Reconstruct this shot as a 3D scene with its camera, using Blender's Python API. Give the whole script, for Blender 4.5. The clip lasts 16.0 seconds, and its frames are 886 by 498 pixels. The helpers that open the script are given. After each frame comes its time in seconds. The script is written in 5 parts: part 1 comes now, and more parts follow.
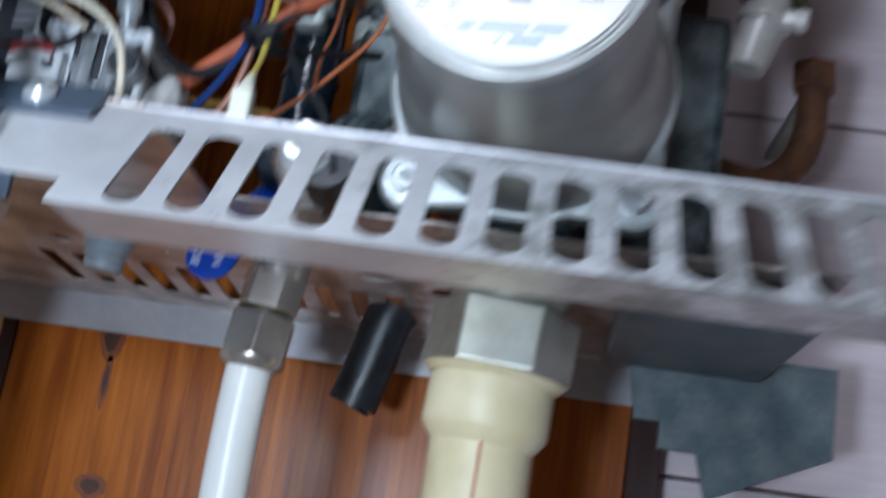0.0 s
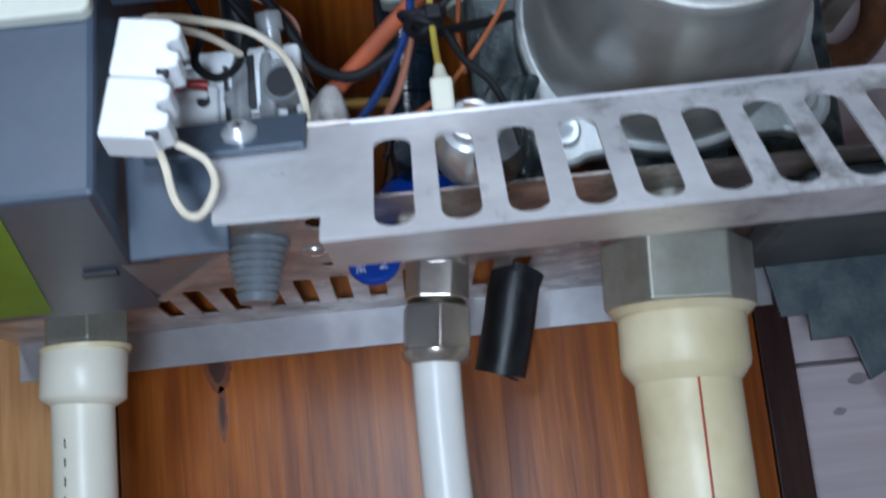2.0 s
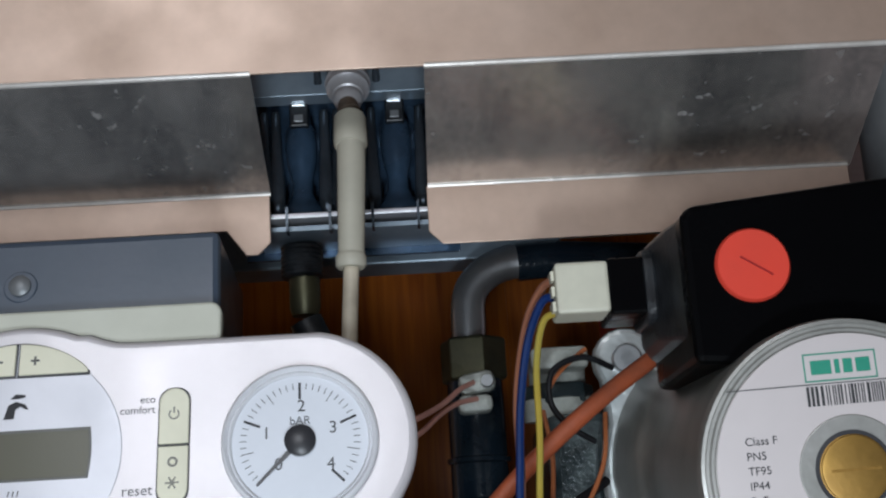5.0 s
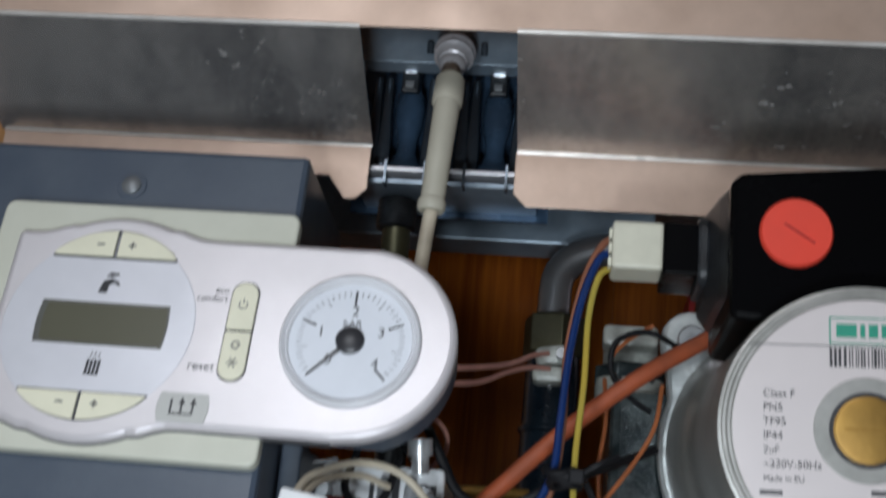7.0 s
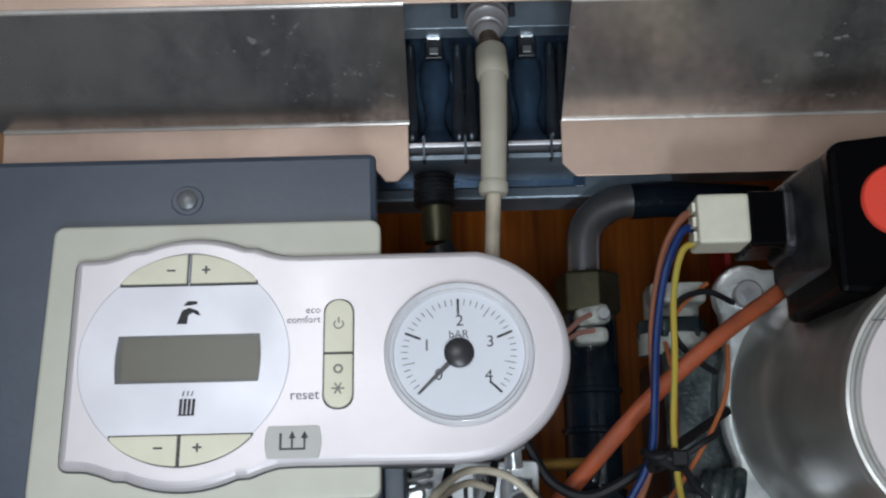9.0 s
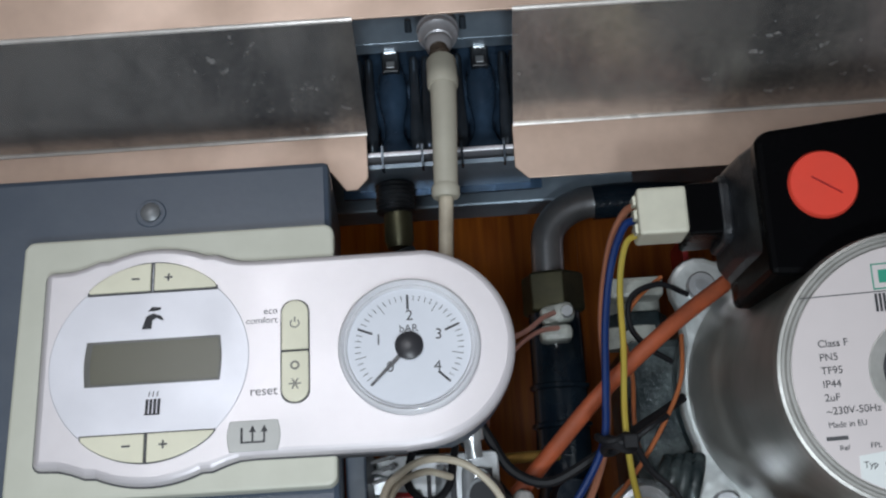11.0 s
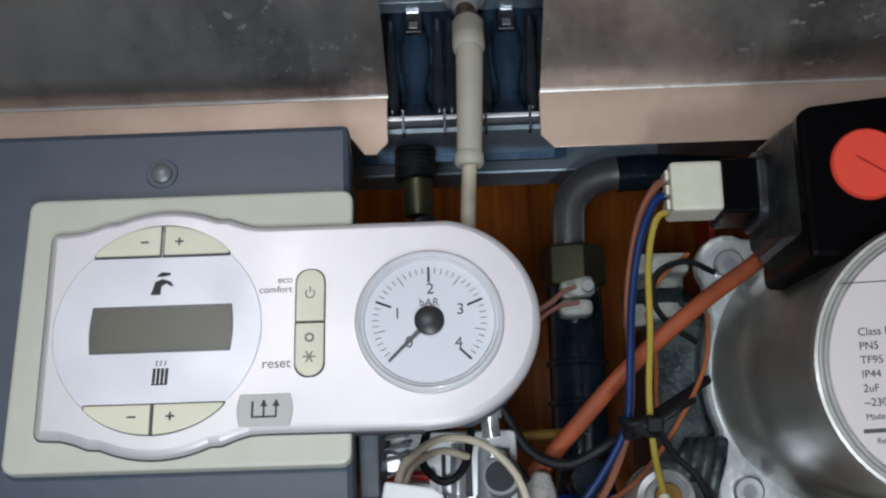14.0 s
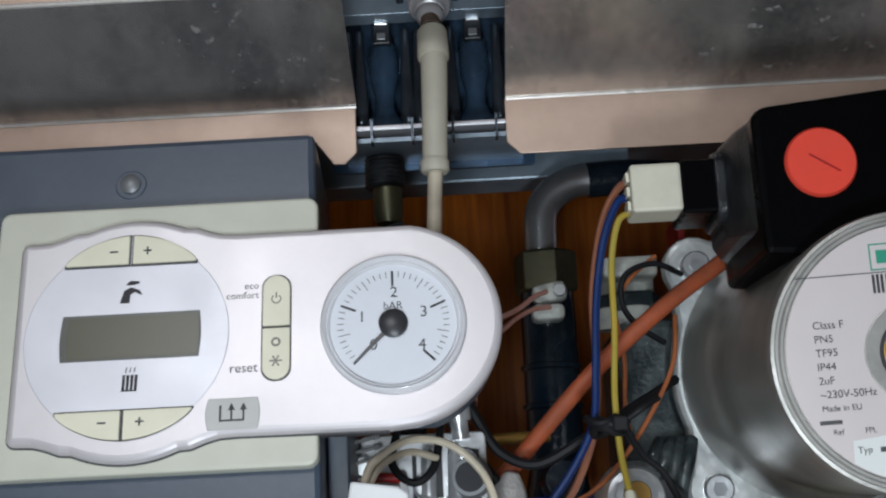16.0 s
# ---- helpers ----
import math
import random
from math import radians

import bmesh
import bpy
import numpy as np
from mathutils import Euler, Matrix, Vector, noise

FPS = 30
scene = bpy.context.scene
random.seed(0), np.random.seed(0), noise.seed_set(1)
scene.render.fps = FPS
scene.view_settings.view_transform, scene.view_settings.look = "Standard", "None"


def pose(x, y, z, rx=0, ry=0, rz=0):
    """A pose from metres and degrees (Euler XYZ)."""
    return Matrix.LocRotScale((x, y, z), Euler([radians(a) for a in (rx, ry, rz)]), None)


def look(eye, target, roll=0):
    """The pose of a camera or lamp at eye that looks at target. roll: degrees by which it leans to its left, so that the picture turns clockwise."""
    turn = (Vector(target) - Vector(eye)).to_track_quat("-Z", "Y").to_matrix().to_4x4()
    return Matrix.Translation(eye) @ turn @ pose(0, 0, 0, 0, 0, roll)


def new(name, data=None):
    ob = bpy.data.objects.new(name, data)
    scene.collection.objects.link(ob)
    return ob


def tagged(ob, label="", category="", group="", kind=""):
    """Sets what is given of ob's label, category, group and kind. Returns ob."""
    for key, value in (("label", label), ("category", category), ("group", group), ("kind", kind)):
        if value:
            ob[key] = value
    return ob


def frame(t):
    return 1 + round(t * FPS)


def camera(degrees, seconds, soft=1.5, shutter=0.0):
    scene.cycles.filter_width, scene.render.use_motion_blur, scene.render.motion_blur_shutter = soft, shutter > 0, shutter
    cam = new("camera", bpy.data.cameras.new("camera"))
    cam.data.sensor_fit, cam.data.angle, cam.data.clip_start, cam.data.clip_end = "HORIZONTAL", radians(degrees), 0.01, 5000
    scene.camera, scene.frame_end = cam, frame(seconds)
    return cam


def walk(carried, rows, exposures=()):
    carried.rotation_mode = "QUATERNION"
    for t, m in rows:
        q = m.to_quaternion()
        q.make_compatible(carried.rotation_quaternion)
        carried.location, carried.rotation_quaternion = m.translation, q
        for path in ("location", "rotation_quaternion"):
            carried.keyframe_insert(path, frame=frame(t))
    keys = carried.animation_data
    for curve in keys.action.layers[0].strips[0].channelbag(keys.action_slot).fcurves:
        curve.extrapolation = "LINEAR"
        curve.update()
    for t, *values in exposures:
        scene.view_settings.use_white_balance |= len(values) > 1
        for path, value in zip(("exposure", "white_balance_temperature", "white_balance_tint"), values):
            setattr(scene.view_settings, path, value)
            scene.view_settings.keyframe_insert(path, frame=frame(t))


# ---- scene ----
cam = camera(39.8, 16.0, soft=2.2, shutter=0.5)
PATH = [
    (0, (0.0658, -0.0241, 1.3157), (0.0235, 0.4572, 1.4442), 8.93),
    (0.1, (0.0377, 0.0039, 1.3065), (0.0092, 0.4858, 1.4366), 8.46),
    (0.3, (-0.0062, 0.0164, 1.2914), (-0.0241, 0.5040, 1.4003), 1.49),
    (0.5, (-0.0324, 0.0163, 1.2804), (-0.0415, 0.5034, 1.3931), -2.78),
    (0.6, (-0.0418, 0.0102, 1.2792), (-0.0509, 0.4967, 1.3945), -4.87),
    (1, (-0.0560, 0.0072, 1.2912), (-0.0519, 0.4932, 1.4086), -4.08),
    (1.5, (-0.0353, -0.0006, 1.2946), (-0.0394, 0.4861, 1.4090), -6.33),
    (2, (-0.0401, -0.0161, 1.3266), (-0.0427, 0.4725, 1.4329), -5.92),
    (2.5, (-0.0506, -0.0358, 1.3598), (-0.0466, 0.4539, 1.4606), -5.96),
    (3, (-0.0470, -0.0441, 1.3927), (-0.0399, 0.4442, 1.5001), -5.59),
    (3.5, (-0.0474, -0.0474, 1.4183), (-0.0371, 0.4369, 1.5422), -5.12),
    (4, (-0.0566, -0.0480, 1.4513), (-0.0394, 0.4374, 1.5700), -4.14),
    (4.5, (-0.0704, -0.0508, 1.4752), (-0.0495, 0.4320, 1.6035), -2.93),
    (4.7, (-0.0791, -0.0448, 1.4806), (-0.0601, 0.4395, 1.6034), -3.14),
    (6.8, (-0.0395, -0.0639, 1.4509), (-0.0887, 0.4126, 1.5940), 2.15),
    (7, (-0.0396, -0.0624, 1.4329), (-0.0962, 0.4119, 1.5807), 5.32),
    (7.3, (-0.0553, -0.0714, 1.4232), (-0.0953, 0.4061, 1.5660), 3.29),
    (7.5, (-0.0684, -0.0777, 1.4345), (-0.0936, 0.4031, 1.5694), -2.64),
    (8, (-0.1037, -0.0708, 1.4380), (-0.0931, 0.4136, 1.5614), -5.05),
    (8.5, (-0.0926, -0.0781, 1.4381), (-0.1066, 0.4073, 1.5570), -1.64),
    (9, (-0.1129, -0.0571, 1.4684), (-0.1142, 0.4313, 1.5751), -1.36),
    (9.5, (-0.1071, -0.0622, 1.4663), (-0.1111, 0.4260, 1.5745), -3.36),
    (10, (-0.0966, -0.0698, 1.4607), (-0.1011, 0.4171, 1.5743), -3.70),
    (12.5, (-0.0888, -0.0757, 1.4539), (-0.0993, 0.4103, 1.5711), -3.26),
    (13, (-0.0854, -0.0723, 1.4550), (-0.0984, 0.4140, 1.5704), -3.92),
    (13.5, (-0.0937, -0.0635, 1.4573), (-0.1054, 0.4244, 1.5657), -2.35),
    (14, (-0.0986, -0.0580, 1.4621), (-0.1073, 0.4315, 1.5638), -1.79),
    (14.5, (-0.0962, -0.0544, 1.4602), (-0.1027, 0.4346, 1.5640), -2.37),
    (15, (-0.0841, -0.0636, 1.4592), (-0.0938, 0.4251, 1.5647), -3.43),
    (15.5, (-0.0892, -0.0617, 1.4554), (-0.0956, 0.4264, 1.5634), -3.05),
    (16, (-0.0880, -0.0641, 1.4563), (-0.0953, 0.4240, 1.5645), -2.88),
]
EXPOSURES = [(0.0, 0.48, 5480, 8), (1.6, 0.34, 5380, 8), (2.6, -0.02, 5650, 9), (4.2, -0.33, 6100, 9), (8.0, -0.38, 6250, 9), (16.0, -0.36, 6300, 9)]
walk(cam, [(t, look(eye, target, roll)) for t, eye, target, roll in PATH], EXPOSURES)

# ---------------------------------------------------------------- light
world = bpy.data.worlds.new("world")
scene.world = world
world.use_nodes = True
world.node_tree.nodes["Background"].inputs[0].default_value = (0.9, 0.85, 0.8, 1)
world.node_tree.nodes["Background"].inputs[1].default_value = 0.08


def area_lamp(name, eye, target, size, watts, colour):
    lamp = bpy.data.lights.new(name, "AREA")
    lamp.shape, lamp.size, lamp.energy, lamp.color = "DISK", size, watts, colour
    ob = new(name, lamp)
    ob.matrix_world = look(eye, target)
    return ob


# fixed stand-ins for the camera's travelling light: low for the walk's start, high after
area_lamp("camera_light_low", (-0.06, -0.14, 1.255), (-0.04, 0.42, 1.42), 0.07, 1.50, (0.88, 0.95, 1.0))
area_lamp("camera_light_high", (-0.13, -0.17, 1.415), (-0.06, 0.40, 1.52), 0.07, 1.02, (0.88, 0.95, 1.0))
# unseen overhead lamp, added for light from above
area_lamp("unseen_overhead_light", (-0.4, -1.2, 2.35), (-0.2, -0.2, 1.0), 0.6, 10.0, (0.98, 0.98, 1.0))


# ---------------------------------------------------------------- materials
def mat(name, colour, rough=0.5, metal=0.0, vary=0.12, scale=60.0, bump=0.05, second=None, blotch=0.3, coat=0.0, emit=0.0):
    """A surface: base colour, fine grain, larger blotches towards a second colour, uneven gloss and relief."""
    m = bpy.data.materials.new(name)
    m.use_nodes = True
    n, l = m.node_tree.nodes, m.node_tree.links
    b = n["Principled BSDF"]
    tex = n.new("ShaderNodeTexCoord")
    fine, big = n.new("ShaderNodeTexNoise"), n.new("ShaderNodeTexNoise")
    fine.inputs["Scale"].default_value, fine.inputs["Detail"].default_value = scale * 6, 6
    big.inputs["Scale"].default_value, big.inputs["Detail"].default_value = scale, 5
    l.new(tex.outputs["Object"], fine.inputs["Vector"])
    l.new(tex.outputs["Object"], big.inputs["Vector"])
    ramp = n.new("ShaderNodeValToRGB")
    ramp.color_ramp.elements[0].position, ramp.color_ramp.elements[1].position = 0.38, 0.68
    l.new(big.outputs["Fac"], ramp.inputs["Fac"])
    mix = n.new("ShaderNodeMix")
    mix.data_type = "RGBA"
    mix.inputs["A"].default_value = (*colour, 1)
    mix.inputs["B"].default_value = (*(second or [c * (1 - vary * 2) for c in colour]), 1)
    f = n.new("ShaderNodeMath")
    f.operation = "MULTIPLY"
    f.inputs[1].default_value = blotch if second else 1.0
    l.new(ramp.outputs["Color"], f.inputs[0])
    l.new(f.outputs[0], mix.inputs["Factor"])
    hsv = n.new("ShaderNodeHueSaturation")
    l.new(mix.outputs["Result"], hsv.inputs["Color"])
    mr = n.new("ShaderNodeMapRange")
    mr.inputs["To Min"].default_value, mr.inputs["To Max"].default_value = 1 - vary, 1 + vary
    l.new(fine.outputs["Fac"], mr.inputs["Value"])
    l.new(mr.outputs["Result"], hsv.inputs["Value"])
    l.new(hsv.outputs["Color"], b.inputs["Base Color"])
    rr = n.new("ShaderNodeMapRange")
    rr.inputs["To Min"].default_value, rr.inputs["To Max"].default_value = rough * 0.75, min(1, rough * 1.3)
    l.new(big.outputs["Fac"], rr.inputs["Value"])
    l.new(rr.outputs["Result"], b.inputs["Roughness"])
    b.inputs["Metallic"].default_value = metal
    b.inputs["Coat Weight"].default_value = coat
    if bump:
        bp = n.new("ShaderNodeBump")
        bp.inputs["Strength"].default_value, bp.inputs["Distance"].default_value = bump, 0.001
        l.new(fine.outputs["Fac"], bp.inputs["Height"])
        l.new(bp.outputs["Normal"], b.inputs["Normal"])
    return m


def wood(name, light, dark, rough=0.35, coat=0.3, along="z"):
    """Varnished softwood with long grain, streaks and a per-board tone."""
    m = bpy.data.materials.new(name)
    m.use_nodes = True
    n, l = m.node_tree.nodes, m.node_tree.links
    b = n["Principled BSDF"]
    tex, mp = n.new("ShaderNodeTexCoord"), n.new("ShaderNodeMapping")
    l.new(tex.outputs["Object"], mp.inputs["Vector"])
    mp.inputs["Scale"].default_value = (1, 1, 0.06) if along == "z" else (0.06, 1, 1)
    info = n.new("ShaderNodeObjectInfo")
    shift = n.new("ShaderNodeVectorMath")
    shift.operation = "SCALE"
    l.new(info.outputs["Random"], shift.inputs["Scale"])
    shift.inputs[0].default_value = (7.0, 3.0, 5.0)
    l.new(shift.outputs[0], mp.inputs["Location"])
    grain, streak = n.new("ShaderNodeTexNoise"), n.new("ShaderNodeTexNoise")
    grain.inputs["Scale"].default_value, grain.inputs["Detail"].default_value, grain.inputs["Distortion"].default_value = 260, 8, 0.4
    streak.inputs["Scale"].default_value, streak.inputs["Detail"].default_value, streak.inputs["Distortion"].default_value = 24, 5, 2.2
    l.new(mp.outputs[0], grain.inputs["Vector"])
    l.new(mp.outputs[0], streak.inputs["Vector"])
    add = n.new("ShaderNodeMath")
    add.operation = "MULTIPLY_ADD"
    add.inputs[1].default_value = 0.45
    l.new(grain.outputs["Fac"], add.inputs[0])
    half = n.new("ShaderNodeMath")
    half.operation = "MULTIPLY"
    half.inputs[1].default_value = 0.55
    l.new(streak.outputs["Fac"], half.inputs[0])
    l.new(half.outputs[0], add.inputs[2])
    ramp = n.new("ShaderNodeValToRGB")
    e = ramp.color_ramp.elements
    e[0].position, e[0].color = 0.37, (*dark, 1)
    e[1].position, e[1].color = 0.64, (*light, 1)
    l.new(add.outputs[0], ramp.inputs["Fac"])
    hsv = n.new("ShaderNodeHueSaturation")
    mr = n.new("ShaderNodeMapRange")
    mr.inputs["To Min"].default_value, mr.inputs["To Max"].default_value = 0.82, 1.15
    l.new(info.outputs["Random"], mr.inputs["Value"])
    l.new(mr.outputs["Result"], hsv.inputs["Value"])
    l.new(ramp.outputs["Color"], hsv.inputs["Color"])
    l.new(hsv.outputs["Color"], b.inputs["Base Color"])
    b.inputs["Roughness"].default_value = rough
    b.inputs["Specular IOR Level"].default_value = 0.3
    b.inputs["Coat Weight"].default_value, b.inputs["Coat Roughness"].default_value = coat, 0.25
    bp = n.new("ShaderNodeBump")
    bp.inputs["Strength"].default_value, bp.inputs["Distance"].default_value = 0.15, 0.001
    l.new(grain.outputs["Fac"], bp.inputs["Height"])
    l.new(bp.outputs["Normal"], b.inputs["Normal"])
    return m


def speckled(name, bright, dark):
    """Sheet steel with broad dark patches painted as reflections, fine pitting and pale dust specks."""
    m = mat(name, bright, 0.23, 0.8, 0.10, 30, 0.05)
    n, l = m.node_tree.nodes, m.node_tree.links
    b = n["Principled BSDF"]
    tex = n.new("ShaderNodeTexCoord")
    mp = n.new("ShaderNodeMapping")
    mp.inputs["Scale"].default_value = (1.0, 0.45, 0.45)
    l.new(tex.outputs["Object"], mp.inputs["Vector"])
    broad, pit, spot = n.new("ShaderNodeTexNoise"), n.new("ShaderNodeTexNoise"), n.new("ShaderNodeTexNoise")
    broad.inputs["Scale"].default_value, broad.inputs["Detail"].default_value, broad.inputs["Roughness"].default_value = 11, 12, 0.72
    pit.inputs["Scale"].default_value, pit.inputs["Detail"].default_value = 420, 4
    spot.inputs["Scale"].default_value, spot.inputs["Detail"].default_value, spot.inputs["Distortion"].default_value = 190, 5, 0.1
    l.new(mp.outputs[0], broad.inputs["Vector"])
    l.new(tex.outputs["Object"], pit.inputs["Vector"])
    l.new(tex.outputs["Object"], spot.inputs["Vector"])
    add = n.new("ShaderNodeMath")
    add.operation = "MULTIPLY_ADD"
    add.inputs[1].default_value = 0.14
    l.new(pit.outputs["Fac"], add.inputs[0])
    l.new(broad.outputs["Fac"], add.inputs[2])
    ramp = n.new("ShaderNodeValToRGB")
    e = ramp.color_ramp.elements
    e[0].position, e[0].color = 0.50, (*bright, 1)
    e[1].position, e[1].color = 0.74, (*dark, 1)
    l.new(add.outputs[0], ramp.inputs["Fac"])
    dust = n.new("ShaderNodeValToRGB")
    d = dust.color_ramp.elements
    d[0].position, d[0].color = 0.63, (0, 0, 0, 1)
    d[1].position, d[1].color = 0.70, (1, 1, 1, 1)
    l.new(spot.outputs["Fac"], dust.inputs["Fac"])
    half = n.new("ShaderNodeMath")
    half.operation = "MULTIPLY"
    l.new(dust.outputs["Color"], half.inputs[0])
    crowd = n.new("ShaderNodeMapRange")
    crowd.inputs["From Min"].default_value, crowd.inputs["From Max"].default_value = 0.50, 0.66
    l.new(broad.outputs["Fac"], crowd.inputs["Value"])
    l.new(crowd.outputs["Result"], half.inputs[1])
    mix = n.new("ShaderNodeMix")
    mix.data_type = "RGBA"
    mix.inputs["B"].default_value = (0.62, 0.60, 0.58, 1)
    l.new(half.outputs[0], mix.inputs["Factor"])
    l.new(ramp.outputs["Color"], mix.inputs["A"])
    l.new(mix.outputs["Result"], b.inputs["Base Color"])
    dull = n.new("ShaderNodeMapRange")
    dull.inputs["From Max"].default_value = 0.7
    dull.inputs["To Min"].default_value, dull.inputs["To Max"].default_value = 0.8, 0.15
    l.new(half.outputs[0], dull.inputs["Value"])
    l.new(dull.outputs["Result"], b.inputs["Metallic"])
    return m


def grimy(m, start, end, soot):
    """Adds patches of dark grime that grow thicker from x = start to x = end."""
    n, l = m.node_tree.nodes, m.node_tree.links
    b = n["Principled BSDF"]
    old = b.inputs["Base Color"].links[0].from_socket
    tex, sep, noise = n.new("ShaderNodeTexCoord"), n.new("ShaderNodeSeparateXYZ"), n.new("ShaderNodeTexNoise")
    noise.inputs["Scale"].default_value, noise.inputs["Detail"].default_value, noise.inputs["Roughness"].default_value = 55, 10, 0.75
    l.new(tex.outputs["Object"], sep.inputs[0])
    l.new(tex.outputs["Object"], noise.inputs["Vector"])
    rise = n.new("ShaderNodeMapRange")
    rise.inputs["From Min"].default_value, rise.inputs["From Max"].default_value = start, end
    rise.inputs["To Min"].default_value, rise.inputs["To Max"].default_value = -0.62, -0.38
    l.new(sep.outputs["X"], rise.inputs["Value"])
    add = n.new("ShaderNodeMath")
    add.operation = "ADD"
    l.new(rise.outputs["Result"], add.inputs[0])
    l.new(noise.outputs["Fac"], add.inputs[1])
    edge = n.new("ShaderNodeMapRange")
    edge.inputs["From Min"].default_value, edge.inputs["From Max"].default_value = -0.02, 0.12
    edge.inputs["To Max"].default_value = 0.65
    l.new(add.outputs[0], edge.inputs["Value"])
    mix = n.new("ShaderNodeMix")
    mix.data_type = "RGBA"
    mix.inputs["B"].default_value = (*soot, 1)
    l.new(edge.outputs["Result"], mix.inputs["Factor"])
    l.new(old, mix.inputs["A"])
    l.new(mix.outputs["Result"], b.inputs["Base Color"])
    return m


WOOD = wood("varnished_pine", (0.52, 0.150, 0.010), (0.25, 0.056, 0.004), 0.36, 0.10)
WOOD_LIGHT = wood("pale_pine", (0.72, 0.40, 0.17), (0.50, 0.25, 0.09))
WOOD_DARK = wood("dark_stained_edge", (0.050, 0.018, 0.014), (0.022, 0.009, 0.008))
SIDING = wood("pale_lilac_siding", (0.80, 0.70, 0.73), (0.68, 0.57, 0.60), 0.55, 0.0, "x")
SIDING_KNOT = mat("grey_siding_knot", (0.34, 0.29, 0.31), 0.5, 0, 0.2, 90, 0.1, (0.20, 0.17, 0.18), 0.7)
KNOT = mat("knot_wood", (0.055, 0.016, 0.006), 0.45, 0, 0.3, 120, 0.1, (0.11, 0.03, 0.008), 0.7)
KNOT_RING = mat("knot_edge_wood", (0.26, 0.068, 0.010), 0.42, 0, 0.25, 160, 0.1, (0.17, 0.04, 0.008), 0.8)
ZINC = mat("galvanised_steel", (0.60, 0.59, 0.61), 0.36, 0.45, 0.10, 30, 0.06, (0.44, 0.44, 0.48), 0.7)
ZINC_DULL = mat("dusty_galvanised_plate", (0.74, 0.68, 0.64), 0.34, 0.35, 0.22, 34, 0.45, (0.30, 0.27, 0.25), 0.9)
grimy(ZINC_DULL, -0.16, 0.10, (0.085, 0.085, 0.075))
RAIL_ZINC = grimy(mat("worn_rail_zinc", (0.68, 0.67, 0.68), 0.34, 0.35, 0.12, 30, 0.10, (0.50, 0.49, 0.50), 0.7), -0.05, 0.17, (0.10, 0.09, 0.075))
SHEET = speckled("bright_sheet_steel", (0.80, 0.75, 0.70), (0.22, 0.22, 0.23))
# the warm reflected light is painted into the cover's tan colour
COVER = mat("warm_lit_cover_steel", (0.58, 0.43, 0.345), 0.40, 0.35, 0.10, 30, 0.07, (0.50, 0.36, 0.28), 0.8)
# paler than the sheets it edges
FOLD = mat("pale_fold_steel", (0.86, 0.82, 0.78), 0.30, 0.3, 0.12, 80, 0.10, (0.62, 0.57, 0.52), 0.7)
RUST = mat("rusty_brown_neck", (0.10, 0.055, 0.03), 0.5, 0.4, 0.3, 160, 0.3, (0.30, 0.26, 0.22), 0.5)
BLADE = mat("blued_burner_steel", (0.060, 0.110, 0.185), 0.26, 0.4, 0.2, 50, 0.1, (0.030, 0.050, 0.080), 0.7)
HOOK = mat("blue_black_steel", (0.085, 0.105, 0.130), 0.2, 0.6, 0.2, 60, 0.05)
BURNER = mat("dark_burner_steel", (0.27, 0.33, 0.39), 0.34, 0.35, 0.15, 40, 0.08, (0.17, 0.22, 0.27), 0.8)
DARK_BOX = mat("charcoal_plastic", (0.056, 0.074, 0.105), 0.36, 0.0, 0.08, 50, 0.08, (0.074, 0.094, 0.124), 0.7)
CREAM = mat("cream_plastic", (0.60, 0.60, 0.51), 0.45, 0.0, 0.03, 50, 0.02, (0.54, 0.54, 0.45), 0.5)
BUTTON = mat("ivory_button_plastic", (0.80, 0.77, 0.60), 0.4, 0.0, 0.03, 60, 0.02)
SILVER = mat("silver_lilac_paint", (0.66, 0.625, 0.645), 0.36, 0.25, 0.03, 40, 0.02, (0.72, 0.69, 0.71), 0.5, 0.15)
SILVER_DISC = mat("silver_disc_paint", (0.66, 0.66, 0.71), 0.36, 0.25, 0.03, 40, 0.02)
BADGE = mat("badge_grey", (0.50, 0.50, 0.48), 0.4, 0.1, 0.03)
LCD = mat("lcd_glass", (0.115, 0.110, 0.078), 0.22, 0.0, 0.03, 20, 0.0)
LCD.node_tree.nodes["Principled BSDF"].inputs["Specular IOR Level"].default_value = 0.25
LCD_FRAME = mat("lcd_frame", (0.10, 0.10, 0.09), 0.35)
INK = mat("dark_ink", (0.03, 0.03, 0.035), 0.6, 0, 0.05)
INK_SOFT = mat("grey_ink", (0.07, 0.07, 0.075), 0.6, 0, 0.05)
DIAL = mat("dial_white", (0.74, 0.76, 0.82), 0.5, 0.0, 0.02)
DIAL_RING = mat("clear_gauge_rim", (0.74, 0.74, 0.77), 0.12, 0.0, 0.05)
HUB = mat("black_hub", (0.035, 0.035, 0.04), 0.35, 0, 0.05)
PUMP_BODY = mat("cast_aluminium", (0.33, 0.335, 0.315), 0.30, 0.3, 0.10, 22, 0.12, (0.16, 0.165, 0.15), 0.8)
FLANGE = mat("pale_worn_flange", (0.62, 0.64, 0.63), 0.30, 0.45, 0.2, 45, 0.25, (0.30, 0.33, 0.33), 0.8)
PUMP_RIM = mat("bright_aluminium_rim", (0.42, 0.41, 0.39), 0.42, 0.45, 0.14, 60, 0.12, (0.26, 0.26, 0.24), 0.7)
LABEL = mat("white_metal_label", (0.72, 0.655, 0.65), 0.34, 0.15, 0.03, 20, 0.01)
LABEL_PALE = mat("bright_label_strip", (0.82, 0.85, 0.84), 0.3, 0.1, 0.02)
